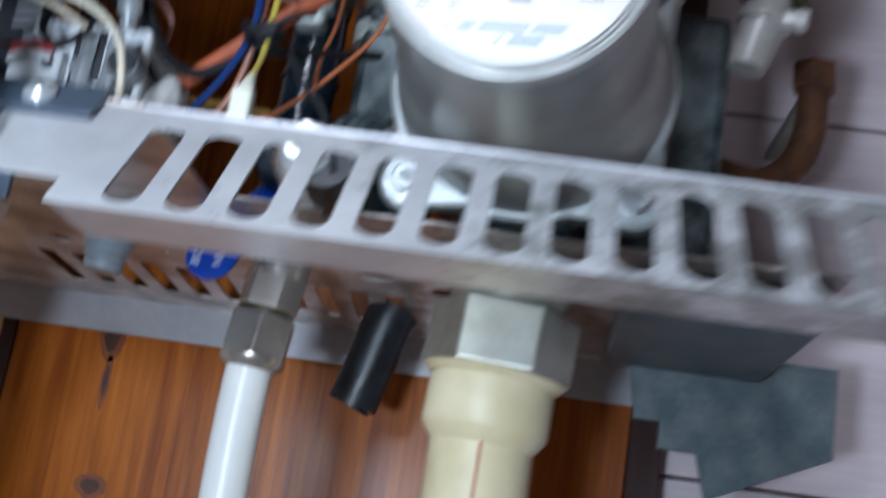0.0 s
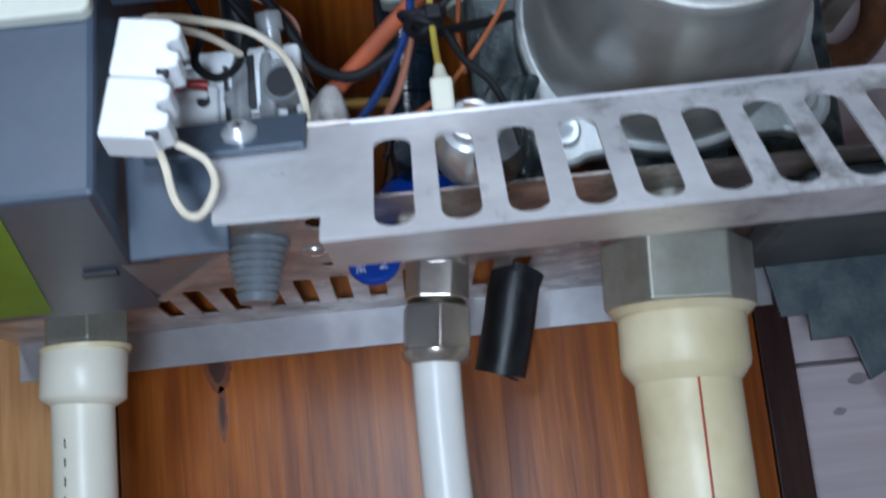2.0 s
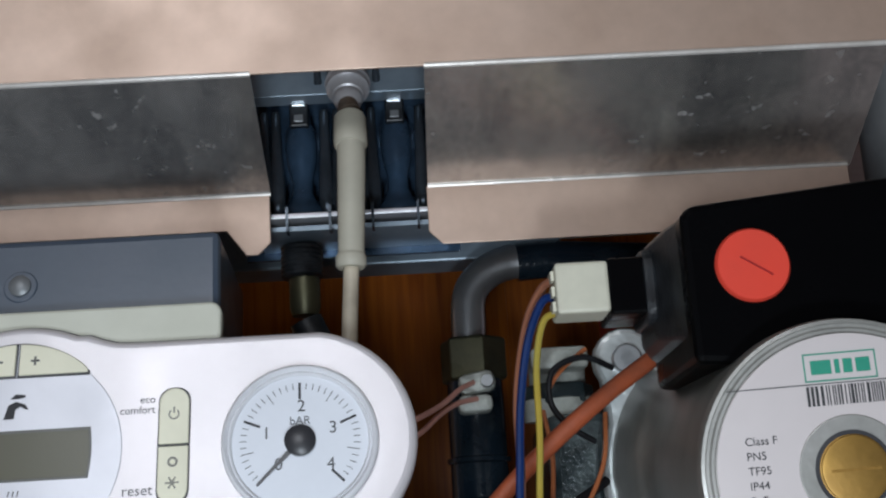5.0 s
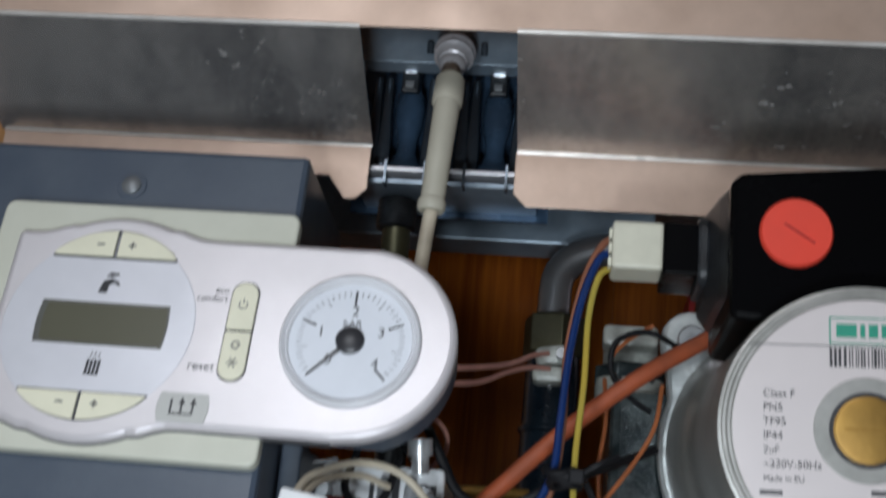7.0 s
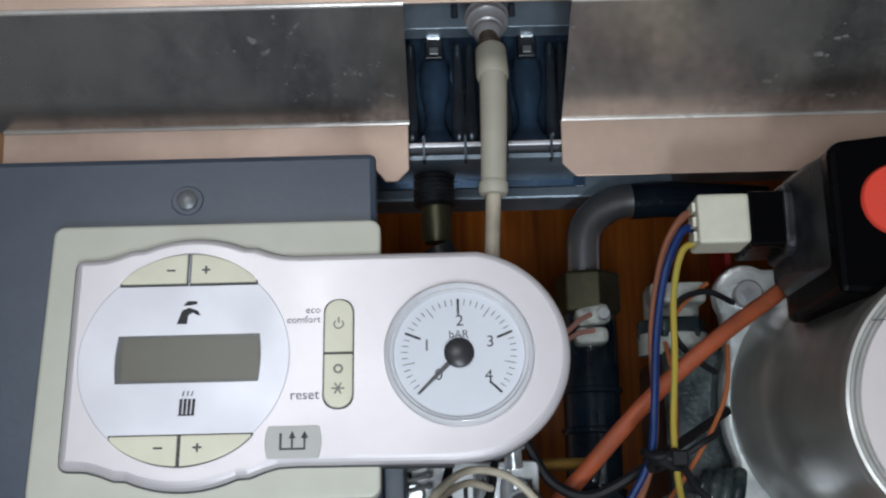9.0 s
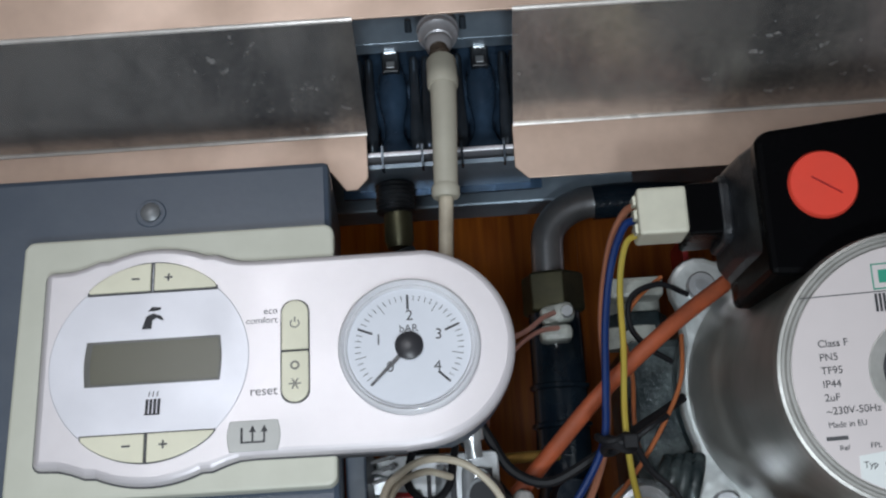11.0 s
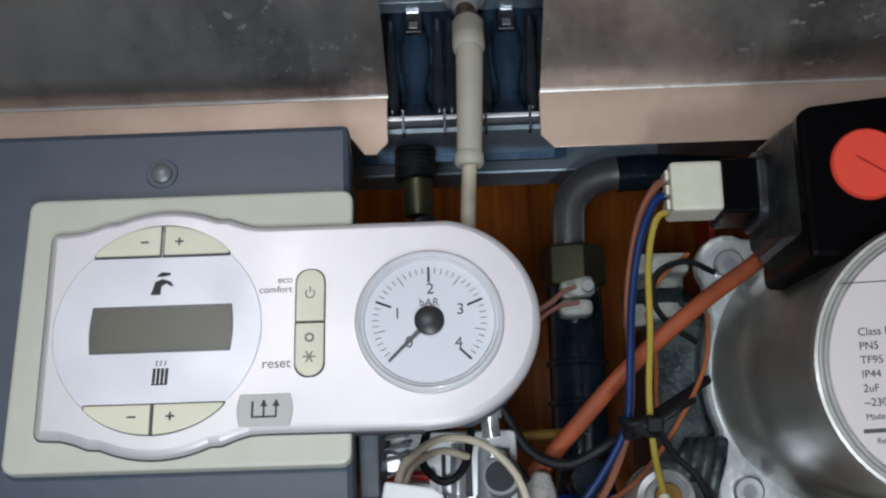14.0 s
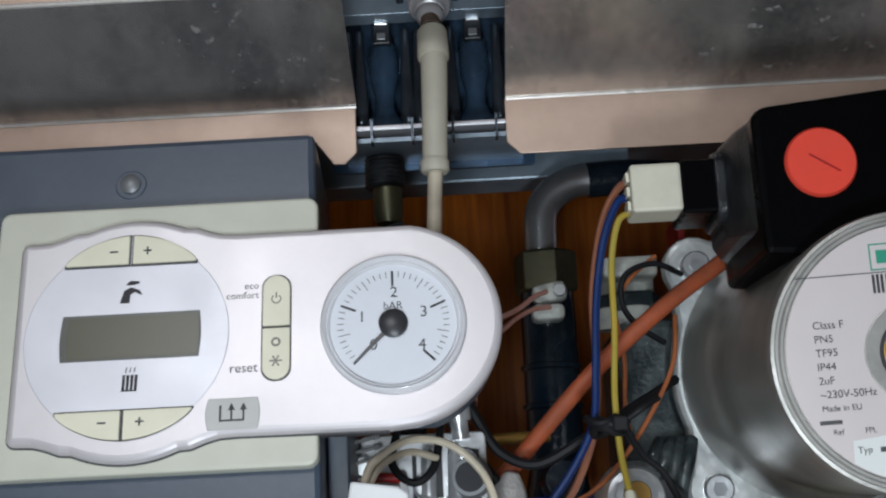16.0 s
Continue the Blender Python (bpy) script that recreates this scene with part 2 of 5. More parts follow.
BRASS = mat("brass", (0.42, 0.245, 0.06), 0.44, 0.7, 0.14, 60, 0.08, (0.26, 0.15, 0.04), 0.8)
BRASS_DIM = mat("dull_brass_groove", (0.36, 0.20, 0.045), 0.5, 0.7, 0.1, 90, 0.1)
BRASS_OLD = mat("tarnished_brass", (0.115, 0.110, 0.065), 0.4, 0.8, 0.15, 70, 0.1, (0.07, 0.065, 0.045), 0.7)
BLACK = mat("black_plastic", (0.0025, 0.0025, 0.003), 0.28, 0, 0.1, 60, 0.05)
BLACK.node_tree.nodes["Principled BSDF"].inputs["Specular IOR Level"].default_value = 0.05
BLACK_GREY = mat("dusty_black_plastic", (0.009, 0.010, 0.012), 0.36, 0, 0.3, 110, 0.2, (0.040, 0.046, 0.053), 0.5)
VALVE = mat("blue_black_plastic", (0.006, 0.011, 0.018), 0.14, 0, 0.2, 70, 0.15, (0.016, 0.024, 0.030), 0.4)
RED = mat("red_plastic", (0.80, 0.070, 0.042), 0.4, 0, 0.03, 60, 0.02)
RED_WIRE = mat("dark_red_plastic", (0.40, 0.02, 0.02), 0.4)
INK_PALE = mat("pale_grey_ink", (0.26, 0.25, 0.22), 0.6, 0, 0.05)
CONN = mat("ivory_connector", (0.66, 0.64, 0.52), 0.45, 0, 0.05)
WHITE = mat("white_plastic", (0.80, 0.81, 0.82), 0.42, 0, 0.03)
WIRE_BLUE = mat("blue_wire", (0.006, 0.028, 0.13), 0.3)
WIRE_YELLOW = mat("yellow_green_wire", (0.44, 0.32, 0.05), 0.35, 0, 0.12, 40, 0.02, (0.27, 0.28, 0.06), 0.5)
WIRE_BROWN = mat("brown_wire", (0.30, 0.12, 0.07), 0.4)
WIRE_BLACK = mat("black_wire", (0.010, 0.010, 0.012), 0.55)
WIRE_BLACK.node_tree.nodes["Principled BSDF"].inputs["Specular IOR Level"].default_value = 0.25
WIRE_CREAM = mat("cream_wire", (0.66, 0.58, 0.45), 0.45)
WIRE_PINK = mat("pink_wire", (0.62, 0.30, 0.24), 0.45)
WIRE_ORANGE = mat("orange_wire", (0.42, 0.13, 0.045), 0.45)
ORANGE = mat("orange_silicone_tube", (0.43, 0.095, 0.035), 0.5, 0, 0.14, 90, 0.1, (0.30, 0.075, 0.032), 0.8)
SLEEVE = mat("beige_silicone_sleeve", (0.52, 0.49, 0.40), 0.5, 0, 0.06, 40, 0.04)
STEEL_PIPE = mat("grey_steel_pipe", (0.28, 0.29, 0.30), 0.40, 0.45, 0.12, 40, 0.08, (0.14, 0.15, 0.16), 0.6)
ELBOW = mat("bent_steel_pipe", (0.40, 0.40, 0.41), 0.30, 0.8, 0.12, 40, 0.08, (0.22, 0.22, 0.23), 0.6)
STUB = mat("grey_zinc_thread", (0.34, 0.38, 0.42), 0.42, 0.25, 0.15, 70, 0.1, (0.22, 0.25, 0.28), 0.6)
PPR = mat("ivory_plastic_pipe", (0.82, 0.72, 0.48), 0.42, 0, 0.06, 30, 0.05, (0.66, 0.55, 0.31), 0.8)
PPR_WHITE = mat("white_plastic_pipe", (0.86, 0.81, 0.67), 0.36, 0, 0.03, 30, 0.02)
PEX = mat("white_pex_tube", (0.84, 0.82, 0.78), 0.32, 0, 0.03, 30, 0.02)
STRIPE_RED = mat("red_stripe", (0.45, 0.08, 0.05), 0.5)
NICKEL = mat("nickel_plated_brass", (0.58, 0.54, 0.50), 0.24, 0.75, 0.10, 60, 0.05, (0.34, 0.29, 0.24), 0.7)
NUT = mat("dull_plated_nut", (0.44, 0.44, 0.38), 0.34, 0.6, 0.12, 50, 0.08, (0.26, 0.23, 0.17), 0.7)
BOLT = mat("zinc_bolt", (0.74, 0.76, 0.78), 0.24, 0.65, 0.10, 80, 0.06, (0.50, 0.52, 0.54), 0.6)
SLATE = mat("mottled_slate_casting", (0.070, 0.095, 0.110), 0.5, 0.1, 0.3, 60, 0.3, (0.17, 0.19, 0.19), 0.6)
BLUE = mat("blue_vinyl_grip", (0.010, 0.06, 0.42), 0.3, 0, 0.06, 50, 0.03)
GREEN = mat("green_sticker", (0.42, 0.62, 0.05), 0.5, 0, 0.05)
TEAL = mat("logo_green", (0.03, 0.30, 0.20), 0.5, 0, 0.05)
COPPER = mat("rusty_copper_pipe", (0.20, 0.085, 0.04), 0.55, 0.3, 0.35, 90, 0.5, (0.085, 0.045, 0.03), 0.85)
CLEAR = mat("cloudy_clear_plastic", (0.46, 0.47, 0.43), 0.24, 0, 0.25, 90, 0.2, (0.28, 0.30, 0.27), 0.8)
FITTING = mat("cloudy_beige_fitting", (0.42, 0.39, 0.36), 0.35, 0.1, 0.15, 80, 0.2, (0.28, 0.26, 0.25), 0.7)
JOINT = mat("milky_crumpled_plastic", (0.50, 0.47, 0.45), 0.25, 0, 0.2, 120, 0.6, (0.40, 0.38, 0.36), 0.7)
CASTING = mat("dark_pump_casting", (0.026, 0.038, 0.042), 0.22, 0.3, 0.35, 80, 0.4, (0.22, 0.26, 0.26), 0.5)
# near-white base paints the valve block's mirror shine
FOIL = mat("zinc_with_painted_shine", (0.94, 0.95, 0.96), 0.12, 0.06, 0.06, 50, 0.15, (0.80, 0.82, 0.84), 0.7)
ROOM = mat("warm_room_plaster", (0.36, 0.30, 0.25), 0.8, 0, 0.06, 8, 0.1)
FLOOR = wood("room_floor_boards", (0.62, 0.58, 0.54), (0.50, 0.46, 0.42), 0.5, 0.1)


# ---------------------------------------------------------------- builders
def part(name, bm, material, parent, label="", smooth=False, bevel=0.0):
    """Links a bmesh, in world coordinates, as one mesh under a thing or a part."""
    me = bpy.data.meshes.new(name)
    bmesh.ops.recalc_face_normals(bm, faces=bm.faces)
    if smooth:
        for f in bm.faces:
            f.smooth = True
        for e in bm.edges:
            if len(e.link_faces) == 2 and e.calc_face_angle(0) > 0.7:
                e.smooth = False
    bm.to_mesh(me)
    bm.free()
    me.materials.append(material)
    ob = new(name, me)
    if parent:
        ob.parent = parent
        ob.matrix_parent_inverse = parent.matrix_world.inverted()
    if label:
        ob["label"] = label
    if bevel:
        md = ob.modifiers.new("bevel", "BEVEL")
        md.width, md.segments, md.limit_method = bevel, 2, "ANGLE"
    return ob


def thing(name, place, label, category, group="", kind=""):
    ob = new(name)
    ob.empty_display_size = 0.01
    ob.location = place
    ob.matrix_world = Matrix.Translation(place)
    return tagged(ob, label, category, group, kind)


def box(bm, x0, x1, y0, y1, z0, z1, m=Matrix()):
    v = [bm.verts.new(m @ Vector(p)) for p in ((x0, y0, z0), (x1, y0, z0), (x1, y1, z0), (x0, y1, z0), (x0, y0, z1), (x1, y0, z1), (x1, y1, z1), (x0, y1, z1))]
    for q in ((0, 1, 2, 3), (4, 5, 6, 7), (0, 1, 5, 4), (1, 2, 6, 5), (2, 3, 7, 6), (3, 0, 4, 7)):
        bm.faces.new([v[i] for i in q])
    return bm


def prism(bm, outline, w0, w1, m=Matrix()):
    """A flat outline of (u, v) points, thick from w0 to w1, in the frame m."""
    a = [bm.verts.new(m @ Vector((u, v, w0))) for u, v in outline]
    b = [bm.verts.new(m @ Vector((u, v, w1))) for u, v in outline]
    bm.faces.new(a[::-1]), bm.faces.new(b)
    for i in range(len(a)):
        j = (i + 1) % len(a)
        bm.faces.new((a[i], a[j], b[j], b[i]))
    return bm


def axes(way):
    way = Vector(way).normalized()
    side = way.cross(Vector((0, 0, 1)) if abs(way.z) < 0.9 else Vector((1, 0, 0))).normalized()
    return side, side.cross(way).normalized()


def lathe(bm, start, end, profile, seg=32, turn=0.0):
    """A turned body: profile of (share of the way from start to end, radius)."""
    start, end = Vector(start), Vector(end)
    s, u = axes(end - start)
    rings = []
    for t, r in profile:
        c = start.lerp(end, t)
        rings.append([bm.verts.new(c + r * (math.cos(turn + k * math.tau / seg) * s + math.sin(turn + k * math.tau / seg) * u)) for k in range(seg)])
    for a, b in zip(rings, rings[1:]):
        for k in range(seg):
            bm.faces.new((a[k], a[(k + 1) % seg], b[(k + 1) % seg], b[k]))
    bm.faces.new(rings[0][::-1]), bm.faces.new(rings[-1])
    return bm


def hexnut(bm, start, end, across, turn=0.0):
    """A hexagon nut with turned-down ends, across its corners."""
    return lathe(bm, start, end, ((0, across * 0.445), (0.06, across * 0.5), (0.94, across * 0.5), (1, across * 0.445)), 6, turn)


def spline(points, steps=8):
    p = [Vector(q) for q in points]
    p = [p[0] * 2 - p[1]] + p + [p[-1] * 2 - p[-2]]
    out = []
    for i in range(1, len(p) - 2):
        for k in range(steps):
            t = k / steps
            out.append(0.5 * ((2 * p[i]) + (p[i + 1] - p[i - 1]) * t + (2 * p[i - 1] - 5 * p[i] + 4 * p[i + 1] - p[i + 2]) * t * t + (3 * p[i] - p[i - 1] - 3 * p[i + 1] + p[i + 2]) * t ** 3))
    return out + [p[-2]]


def tube(bm, points, r, seg=10, steps=8, radii=None):
    pts = spline(points, steps)
    rings, side = [], None
    for i, c in enumerate(pts):
        way = (pts[min(i + 1, len(pts) - 1)] - pts[max(i - 1, 0)]).normalized()
        s = axes(way)[0] if side is None else (side - way * side.dot(way)).normalized()
        side = s
        u = s.cross(way)
        rr = r if radii is None else radii[0] + (radii[1] - radii[0]) * i / (len(pts) - 1)
        rings.append([bm.verts.new(c + rr * (math.cos(k * math.tau / seg) * s + math.sin(k * math.tau / seg) * u)) for k in range(seg)])
    for a, b in zip(rings, rings[1:]):
        for k in range(seg):
            bm.faces.new((a[k], a[(k + 1) % seg], b[(k + 1) % seg], b[k]))
    bm.faces.new(rings[0][::-1]), bm.faces.new(rings[-1])
    return bm


def arc(cx, cy, r, a0, a1, n=16):
    return [(cx + r * math.cos(radians(a0 + (a1 - a0) * k / n)), cy + r * math.sin(radians(a0 + (a1 - a0) * k / n))) for k in range(n + 1)]


def round_rect(u0, u1, v0, v1, r, n=5):
    return arc(u1 - r, v1 - r, r, 0, 90, n) + arc(u0 + r, v1 - r, r, 90, 180, n) + arc(u0 + r, v0 + r, r, 180, 270, n) + arc(u1 - r, v0 + r, r, 270, 360, n)


def wire(name, points, r, material, label, category="wire", seg=8):
    """A loose cable: one thing with its covering as one mesh."""
    t = thing(name, points[0], label, category)
    part("covering", tube(bmesh.new(), points, r, seg), material, t, smooth=True)
    return t


def lettering(text, m, size, material, parent, align="CENTER", name="lettering"):
    c = bpy.data.curves.new(name, "FONT")
    c.body, c.size, c.align_x, c.align_y, c.extrude = text, size, align, "CENTER", 0.00004
    c.materials.append(material)
    ob = new(name, c)
    ob.matrix_world = m
    ob.parent = parent
    ob.matrix_parent_inverse = parent.matrix_world.inverted()
    return ob


# ---------------------------------------------------------------- the room
def slab(name, x0, x1, y0, y1, z0, z1, material, label=""):
    ob = part(name, box(bmesh.new(), x0, x1, y0, y1, z0, z1), material, None)
    return tagged(ob, label or name.replace("_", " "), name.split("_")[0], "", "structure")


wall_n = slab("wall_north", -1.7, 1.7, 0.70, 0.80, 0.0, 2.5, SIDING, "house wall behind the boiler, clad in boards")
# unseen rest of the room, added to close in and bounce the light
slab("wall_south", -1.7, 1.7, -2.4, -2.3, 0.0, 2.5, ROOM, "unseen plain warm plaster wall")
slab("wall_west", -1.7, -1.6, -2.3, 0.70, 0.0, 2.5, ROOM, "unseen plain warm plaster wall")
slab("wall_east", 1.6, 1.7, -2.3, 0.70, 0.0, 2.5, ROOM, "unseen plain warm plaster wall")
slab("floor", -1.7, 1.7, -2.4, 0.8, -0.1, 0.0, FLOOR, "unseen pale grey board floor that bounces light up")
slab("ceiling", -1.7, 1.7, -2.4, 0.8, 2.5, 2.6, ROOM, "unseen plain pale ceiling")

# horizontal pale siding to the side of the backing panel
for k in range(-5, 10):
    z = 1.39 + 0.112 * k
    bm = box(bmesh.new(), 0.143, 1.5, 0.684, 0.6995, z + 0.0012, z + 0.1108)
    part("plank", bm, SIDING, wall_n, bevel=0.001)
for x, z, a in ((0.1695, 1.3618, 0.0028), (0.1827, 1.3790, 0.0042)):
    o = [(x + a * math.cos(q) * (1.3 + 0.3 * math.sin(2.1 * q)), z + a * 0.8 * math.sin(q)) for q in [k * math.tau / 16 for k in range(16)]]
    part("knot", prism(bmesh.new(), o, 0.0, 0.0004, Matrix(((1, 0, 0, 0), (0, 0, -1, 0.6839), (0, 1, 0, 0), (0, 0, 0, 1)))), SIDING_KNOT, wall_n, "grey knot in the siding")
# upright pale pine boards on the other side
for k in range(4):
    bm = box(bmesh.new(), -0.243 - 0.09 * (k + 1), -0.2445 - 0.09 * k, 0.684, 0.6995, 0.4, 2.2)
    part("plank", bm, WOOD_LIGHT, wall_n, bevel=0.001)

# the varnished backing panel: three wide boards and dark stained edge strips
panel = thing("backing_panel", (-0.05, 0.68, 0.8), "orange-brown varnished pine board panel with dark edges", "panel")
for x0, x1 in ((-0.2325, -0.1276), (-0.1275, -0.0196), (-0.0195, 0.1235)):
    part("board", box(bmesh.new(), x0, x1, 0.662, 0.683, 0.8, 2.1), WOOD, panel)
for x0, x1 in ((-0.2415, -0.233), (0.124, 0.1425)):
    part("edge_strip", box(bmesh.new(), x0, x1, 0.659, 0.6995, 0.8, 2.1), WOOD_DARK, panel, "dark stained edge strip", bevel=0.001)
KNOT_FRAME = Matrix(((1, 0, 0, 0), (0, 0, -1, 0.6619), (0, 1, 0, 0), (0, 0, 0, 1)))
for x, z, a, b in ((-0.176, 1.419, 0.0055, 0.0085), (-0.170, 1.3355, 0.006, 0.005), (-0.1745, 1.395, 0.0018, 0.011), (-0.205, 1.30, 0.004, 0.006)):
    for grow_by, thick, material in ((1.55, 0.0002, KNOT_RING), (0.9, 0.0005, KNOT)):
        o = [(x + a * grow_by * math.cos(q) * (0.88 + 0.16 * math.sin(q * 2.3 + z * 90)), z + b * grow_by * math.sin(q) * (0.94 + 0.08 * math.sin(3 * q))) for q in [k * math.tau / 28 for k in range(28)]]
        part("knot", prism(bmesh.new(), o, 0.0, thick, KNOT_FRAME), material, panel, "dark pine knot")
screw = thing("pipe_clip", (-0.105, 0.662, 1.306), "small dark square clip nailed to the pine panel", "clip")
part("clip", box(bmesh.new(), -0.1135, -0.0975, 0.653, 0.6622, 1.2990, 1.3120), BLACK_GREY, screw, bevel=0.0012)
part("nail", lathe(bmesh.new(), (-0.1060, 0.6535, 1.3070), (-0.1060, 0.6515, 1.3070), ((0, 0.0026), (1, 0.0020)), 14), STEEL_PIPE, screw, smooth=True)

# ---------------------------------------------------------------- boiler frame: bottom plate, slotted rail, rear flange
frame_t = thing("boiler_chassis", (-0.05, 0.40, 1.44), "galvanised sheet steel boiler base with slotted front rail", "boiler frame")
ZP = 1.4445
RAIL = Matrix(((1, 0, 0, 0), (0, 0.685, -0.729, 0.2908), (0, 0.729, 0.685, 1.3994), (0, 0, 0, 1)))
PITCH, SLOT0, NS, SW = 0.01785, -0.0535, 13, 0.00545
V0, V1, TOP = 0.0025, 0.0505, 0.0600


def holed(outline, holes, m, t):
    """One sheet of thickness t with holes punched through it, in the frame m."""
    bm = bmesh.new()
    edges = []
    for loop in [outline] + holes:
        v = [bm.verts.new(m @ Vector((a, b, 0))) for a, b in loop]
        edges += [bm.edges.new((v[n - 1], v[n])) for n in range(len(v))]
    bmesh.ops.triangle_fill(bm, use_beauty=True, edges=edges, normal=m.to_3x3() @ Vector((0, 0, 1)))
    made = bmesh.ops.extrude_face_region(bm, geom=bm.faces[:])
    for v in made["geom"]:
        if isinstance(v, bmesh.types.BMVert):
            v.co -= (m.to_3x3() @ Vector((0, 0, 1))) * t
    return bm


def slot(x):
    return arc(x, V1 - SW, SW, 0, 180, 10) + arc(x, V0 + SW, SW, 180, 360, 10)


bm = holed([(-0.0732, 0), (0.178, 0), (0.178, TOP), (-0.1075, TOP), (-0.1025, 0.0135), (-0.0732, 0.0125)], [slot(SLOT0 + PITCH * k) for k in range(NS)], RAIL, 0.0012)
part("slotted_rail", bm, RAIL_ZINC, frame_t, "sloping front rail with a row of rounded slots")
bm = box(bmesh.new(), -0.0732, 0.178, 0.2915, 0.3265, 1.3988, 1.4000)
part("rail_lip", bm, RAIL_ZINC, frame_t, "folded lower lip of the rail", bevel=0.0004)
holes = [[(x + 0.0018, 0.556), (x + 0.0080, 0.556), (x + 0.0094, 0.5585), (x + 0.0066, 0.6200), (x + 0.0050, 0.6225), (x - 0.0012, 0.6225), (x - 0.0024, 0.6200), (x + 0.0003, 0.5585)] for x in [-0.1884 + 0.0178 * k for k in range(11)]]
for x, y, a, b in ((-0.010, 0.520, 0.009, 0.007), (-0.0940, 0.530, 0.0056, 0.0062), (0.022, 0.535, 0.008, 0.010), (-0.1642, 0.5274, 0.0055, 0.0062), (-0.0905, 0.450, 0.0050, 0.0105), (0.10, 0.46, 0.02, 0.008), (-0.1112, 0.5252, 0.0011, 0.0015)):
    holes.append([(x + a * math.cos(q), y + b * math.sin(q)) for q in [n * math.tau / 14 for n in range(14)]])
bm = holed([(-0.285, 0.331), (-0.066, 0.331), (-0.066, 0.420), (0.178, 0.420), (0.178, 0.659), (-0.285, 0.659)], holes, Matrix.Translation((0, 0, ZP)), 0.0012)
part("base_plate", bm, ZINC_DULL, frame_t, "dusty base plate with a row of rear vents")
part("top_return", box(bmesh.new(), -0.066, 0.178, 0.3315, 0.3445, ZP - 0.0012, ZP), ZINC, frame_t, "narrow folded top edge of the rail", bevel=0.0003)
part("rear_flange", box(bmesh.new(), -0.285, 0.135, 0.6575, 0.6590, 1.4225, ZP + 0.004), ZINC, frame_t, "pale folded rear edge", bevel=0.0004)
# folded end gusset beside the control box
def leaf(pts, t=0.0009):
    """A thin flat sheet through the given corners."""
    bm = bmesh.new()
    f = bm.faces.new([bm.verts.new(p) for p in pts])
    bmesh.ops.solidify(bm, geom=[f], thickness=t)
    return bm


part("end_gusset", leaf([(-0.1385, 0.341, 1.4094), (-0.1090, 0.341, 1.4094), (-0.1440, 0.408, 1.4128)]), ZINC, frame_t, "thin zinc gusset")
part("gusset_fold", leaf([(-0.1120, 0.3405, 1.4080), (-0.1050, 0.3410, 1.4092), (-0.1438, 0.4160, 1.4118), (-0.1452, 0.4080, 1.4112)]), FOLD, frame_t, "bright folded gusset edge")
# rough edges of vent punchings and base screws
for x, y in ((-0.0977, 0.4953), (-0.1107, 0.420), (0.012, 0.500), (0.10, 0.50)):
    part("base_screw", lathe(bmesh.new(), (x, y, ZP - 0.001), (x, y, ZP - 0.0035), ((0, 0.0055), (0.5, 0.0052), (1, 0.0030)), 18), BOLT, frame_t, smooth=True)

# dark rear corner bracket under the base
br = thing("corner_bracket", (0.15, 0.58, 1.44), "dark grey bracket hanging under the base plate", "bracket")
bm = bmesh.new()
prism(bm, [(0.112, 1.4425), (0.118, 1.405), (0.131, 1.405), (0.131, 1.392), (0.150, 1.392), (0.156, 1.370), (0.215, 1.398), (0.215, 1.4425)], 0, 0.004, Matrix(((1, 0, 0, 0), (0, 0, -1, 0.584), (0, 1, 0, 0), (0, 0, 0, 1))))
part("bracket_plate", bm, SLATE, br, bevel=0.0006)
bm = box(bmesh.new(), 0.10, 0.178, 0.44, 0.58, 1.430, 1.4428)
part("bracket_block", bm, SLATE, br, "dusty slate-coloured block", bevel=0.003)



# ---------------------------------------------------------------- control box and its panel
PM = Matrix(((1, 0, 0, 0), (0, 0.1882, -0.9821, 0.2944), (0, 0.9821, 0.1882, 1.4166), (0, 0, 0, 1)))
MM = 0.001


def mm(pts):
    return [(a * MM, b * MM) for a, b in pts]


PB = PM @ Matrix.Translation((0, -0.0020, 0))


def face(bm, outline, w0, w1):
    """An outline in millimetres on the housing, or on the raised bezel, from depth w0 to w1."""
    return prism(bm, mm(outline), w0 * MM, w1 * MM, PB if w1 > 2.4 else PM)


ctrl = thing("control_box", (-0.20, 0.36, 1.412), "charcoal plastic boiler control box with silver display panel", "control panel")
bm = bmesh.new()
xl, xr, xb = -0.300, -0.1320, -0.1450
pf = lambda v: (0.2944 + 0.1882 * v, 1.4166 + 0.9821 * v)
(yb, zb), (yt, zt) = pf(0.0022), pf(0.1715)
q = [(xl, yb, zb), (xr, yb, zb), (xr - 0.003, yt, zt), (xl, yt, zt), (xl, 0.415, 1.4095), (xb, 0.415, 1.4095), (xr - 0.010, 0.43, zt + 0.004), (xl, 0.43, zt + 0.004)]
v = [bm.verts.new(p) for p in q]
for f in ((0, 1, 2, 3), (4, 5, 6, 7), (0, 1, 5, 4), (1, 2, 6, 5), (2, 3, 7, 6), (3, 0, 4, 7)):
    bm.faces.new([v[i] for i in f])
part("housing", bm, DARK_BOX, ctrl, "charcoal plastic housing", bevel=0.0022)
bm = bmesh.new()
prism(bm, [(-0.125, 0.046), (-0.0785, 0.047), (-0.0785, 0.0655), (-0.125, 0.064)], 0.0006, 0.0030, RAIL)
part("fixing_lug", bm, DARK_BOX, ctrl, "dark lug screwed to the rail", bevel=0.0006)
part("side_cheek", box(bmesh.new(), -0.1345, -0.1045, 0.3350, 0.3380, 1.4092, 1.4435), DARK_BOX, ctrl, "dark side cheek of the housing", bevel=0.0008)
p0 = RAIL @ Vector((-0.0978, 0.0550, 0.003))
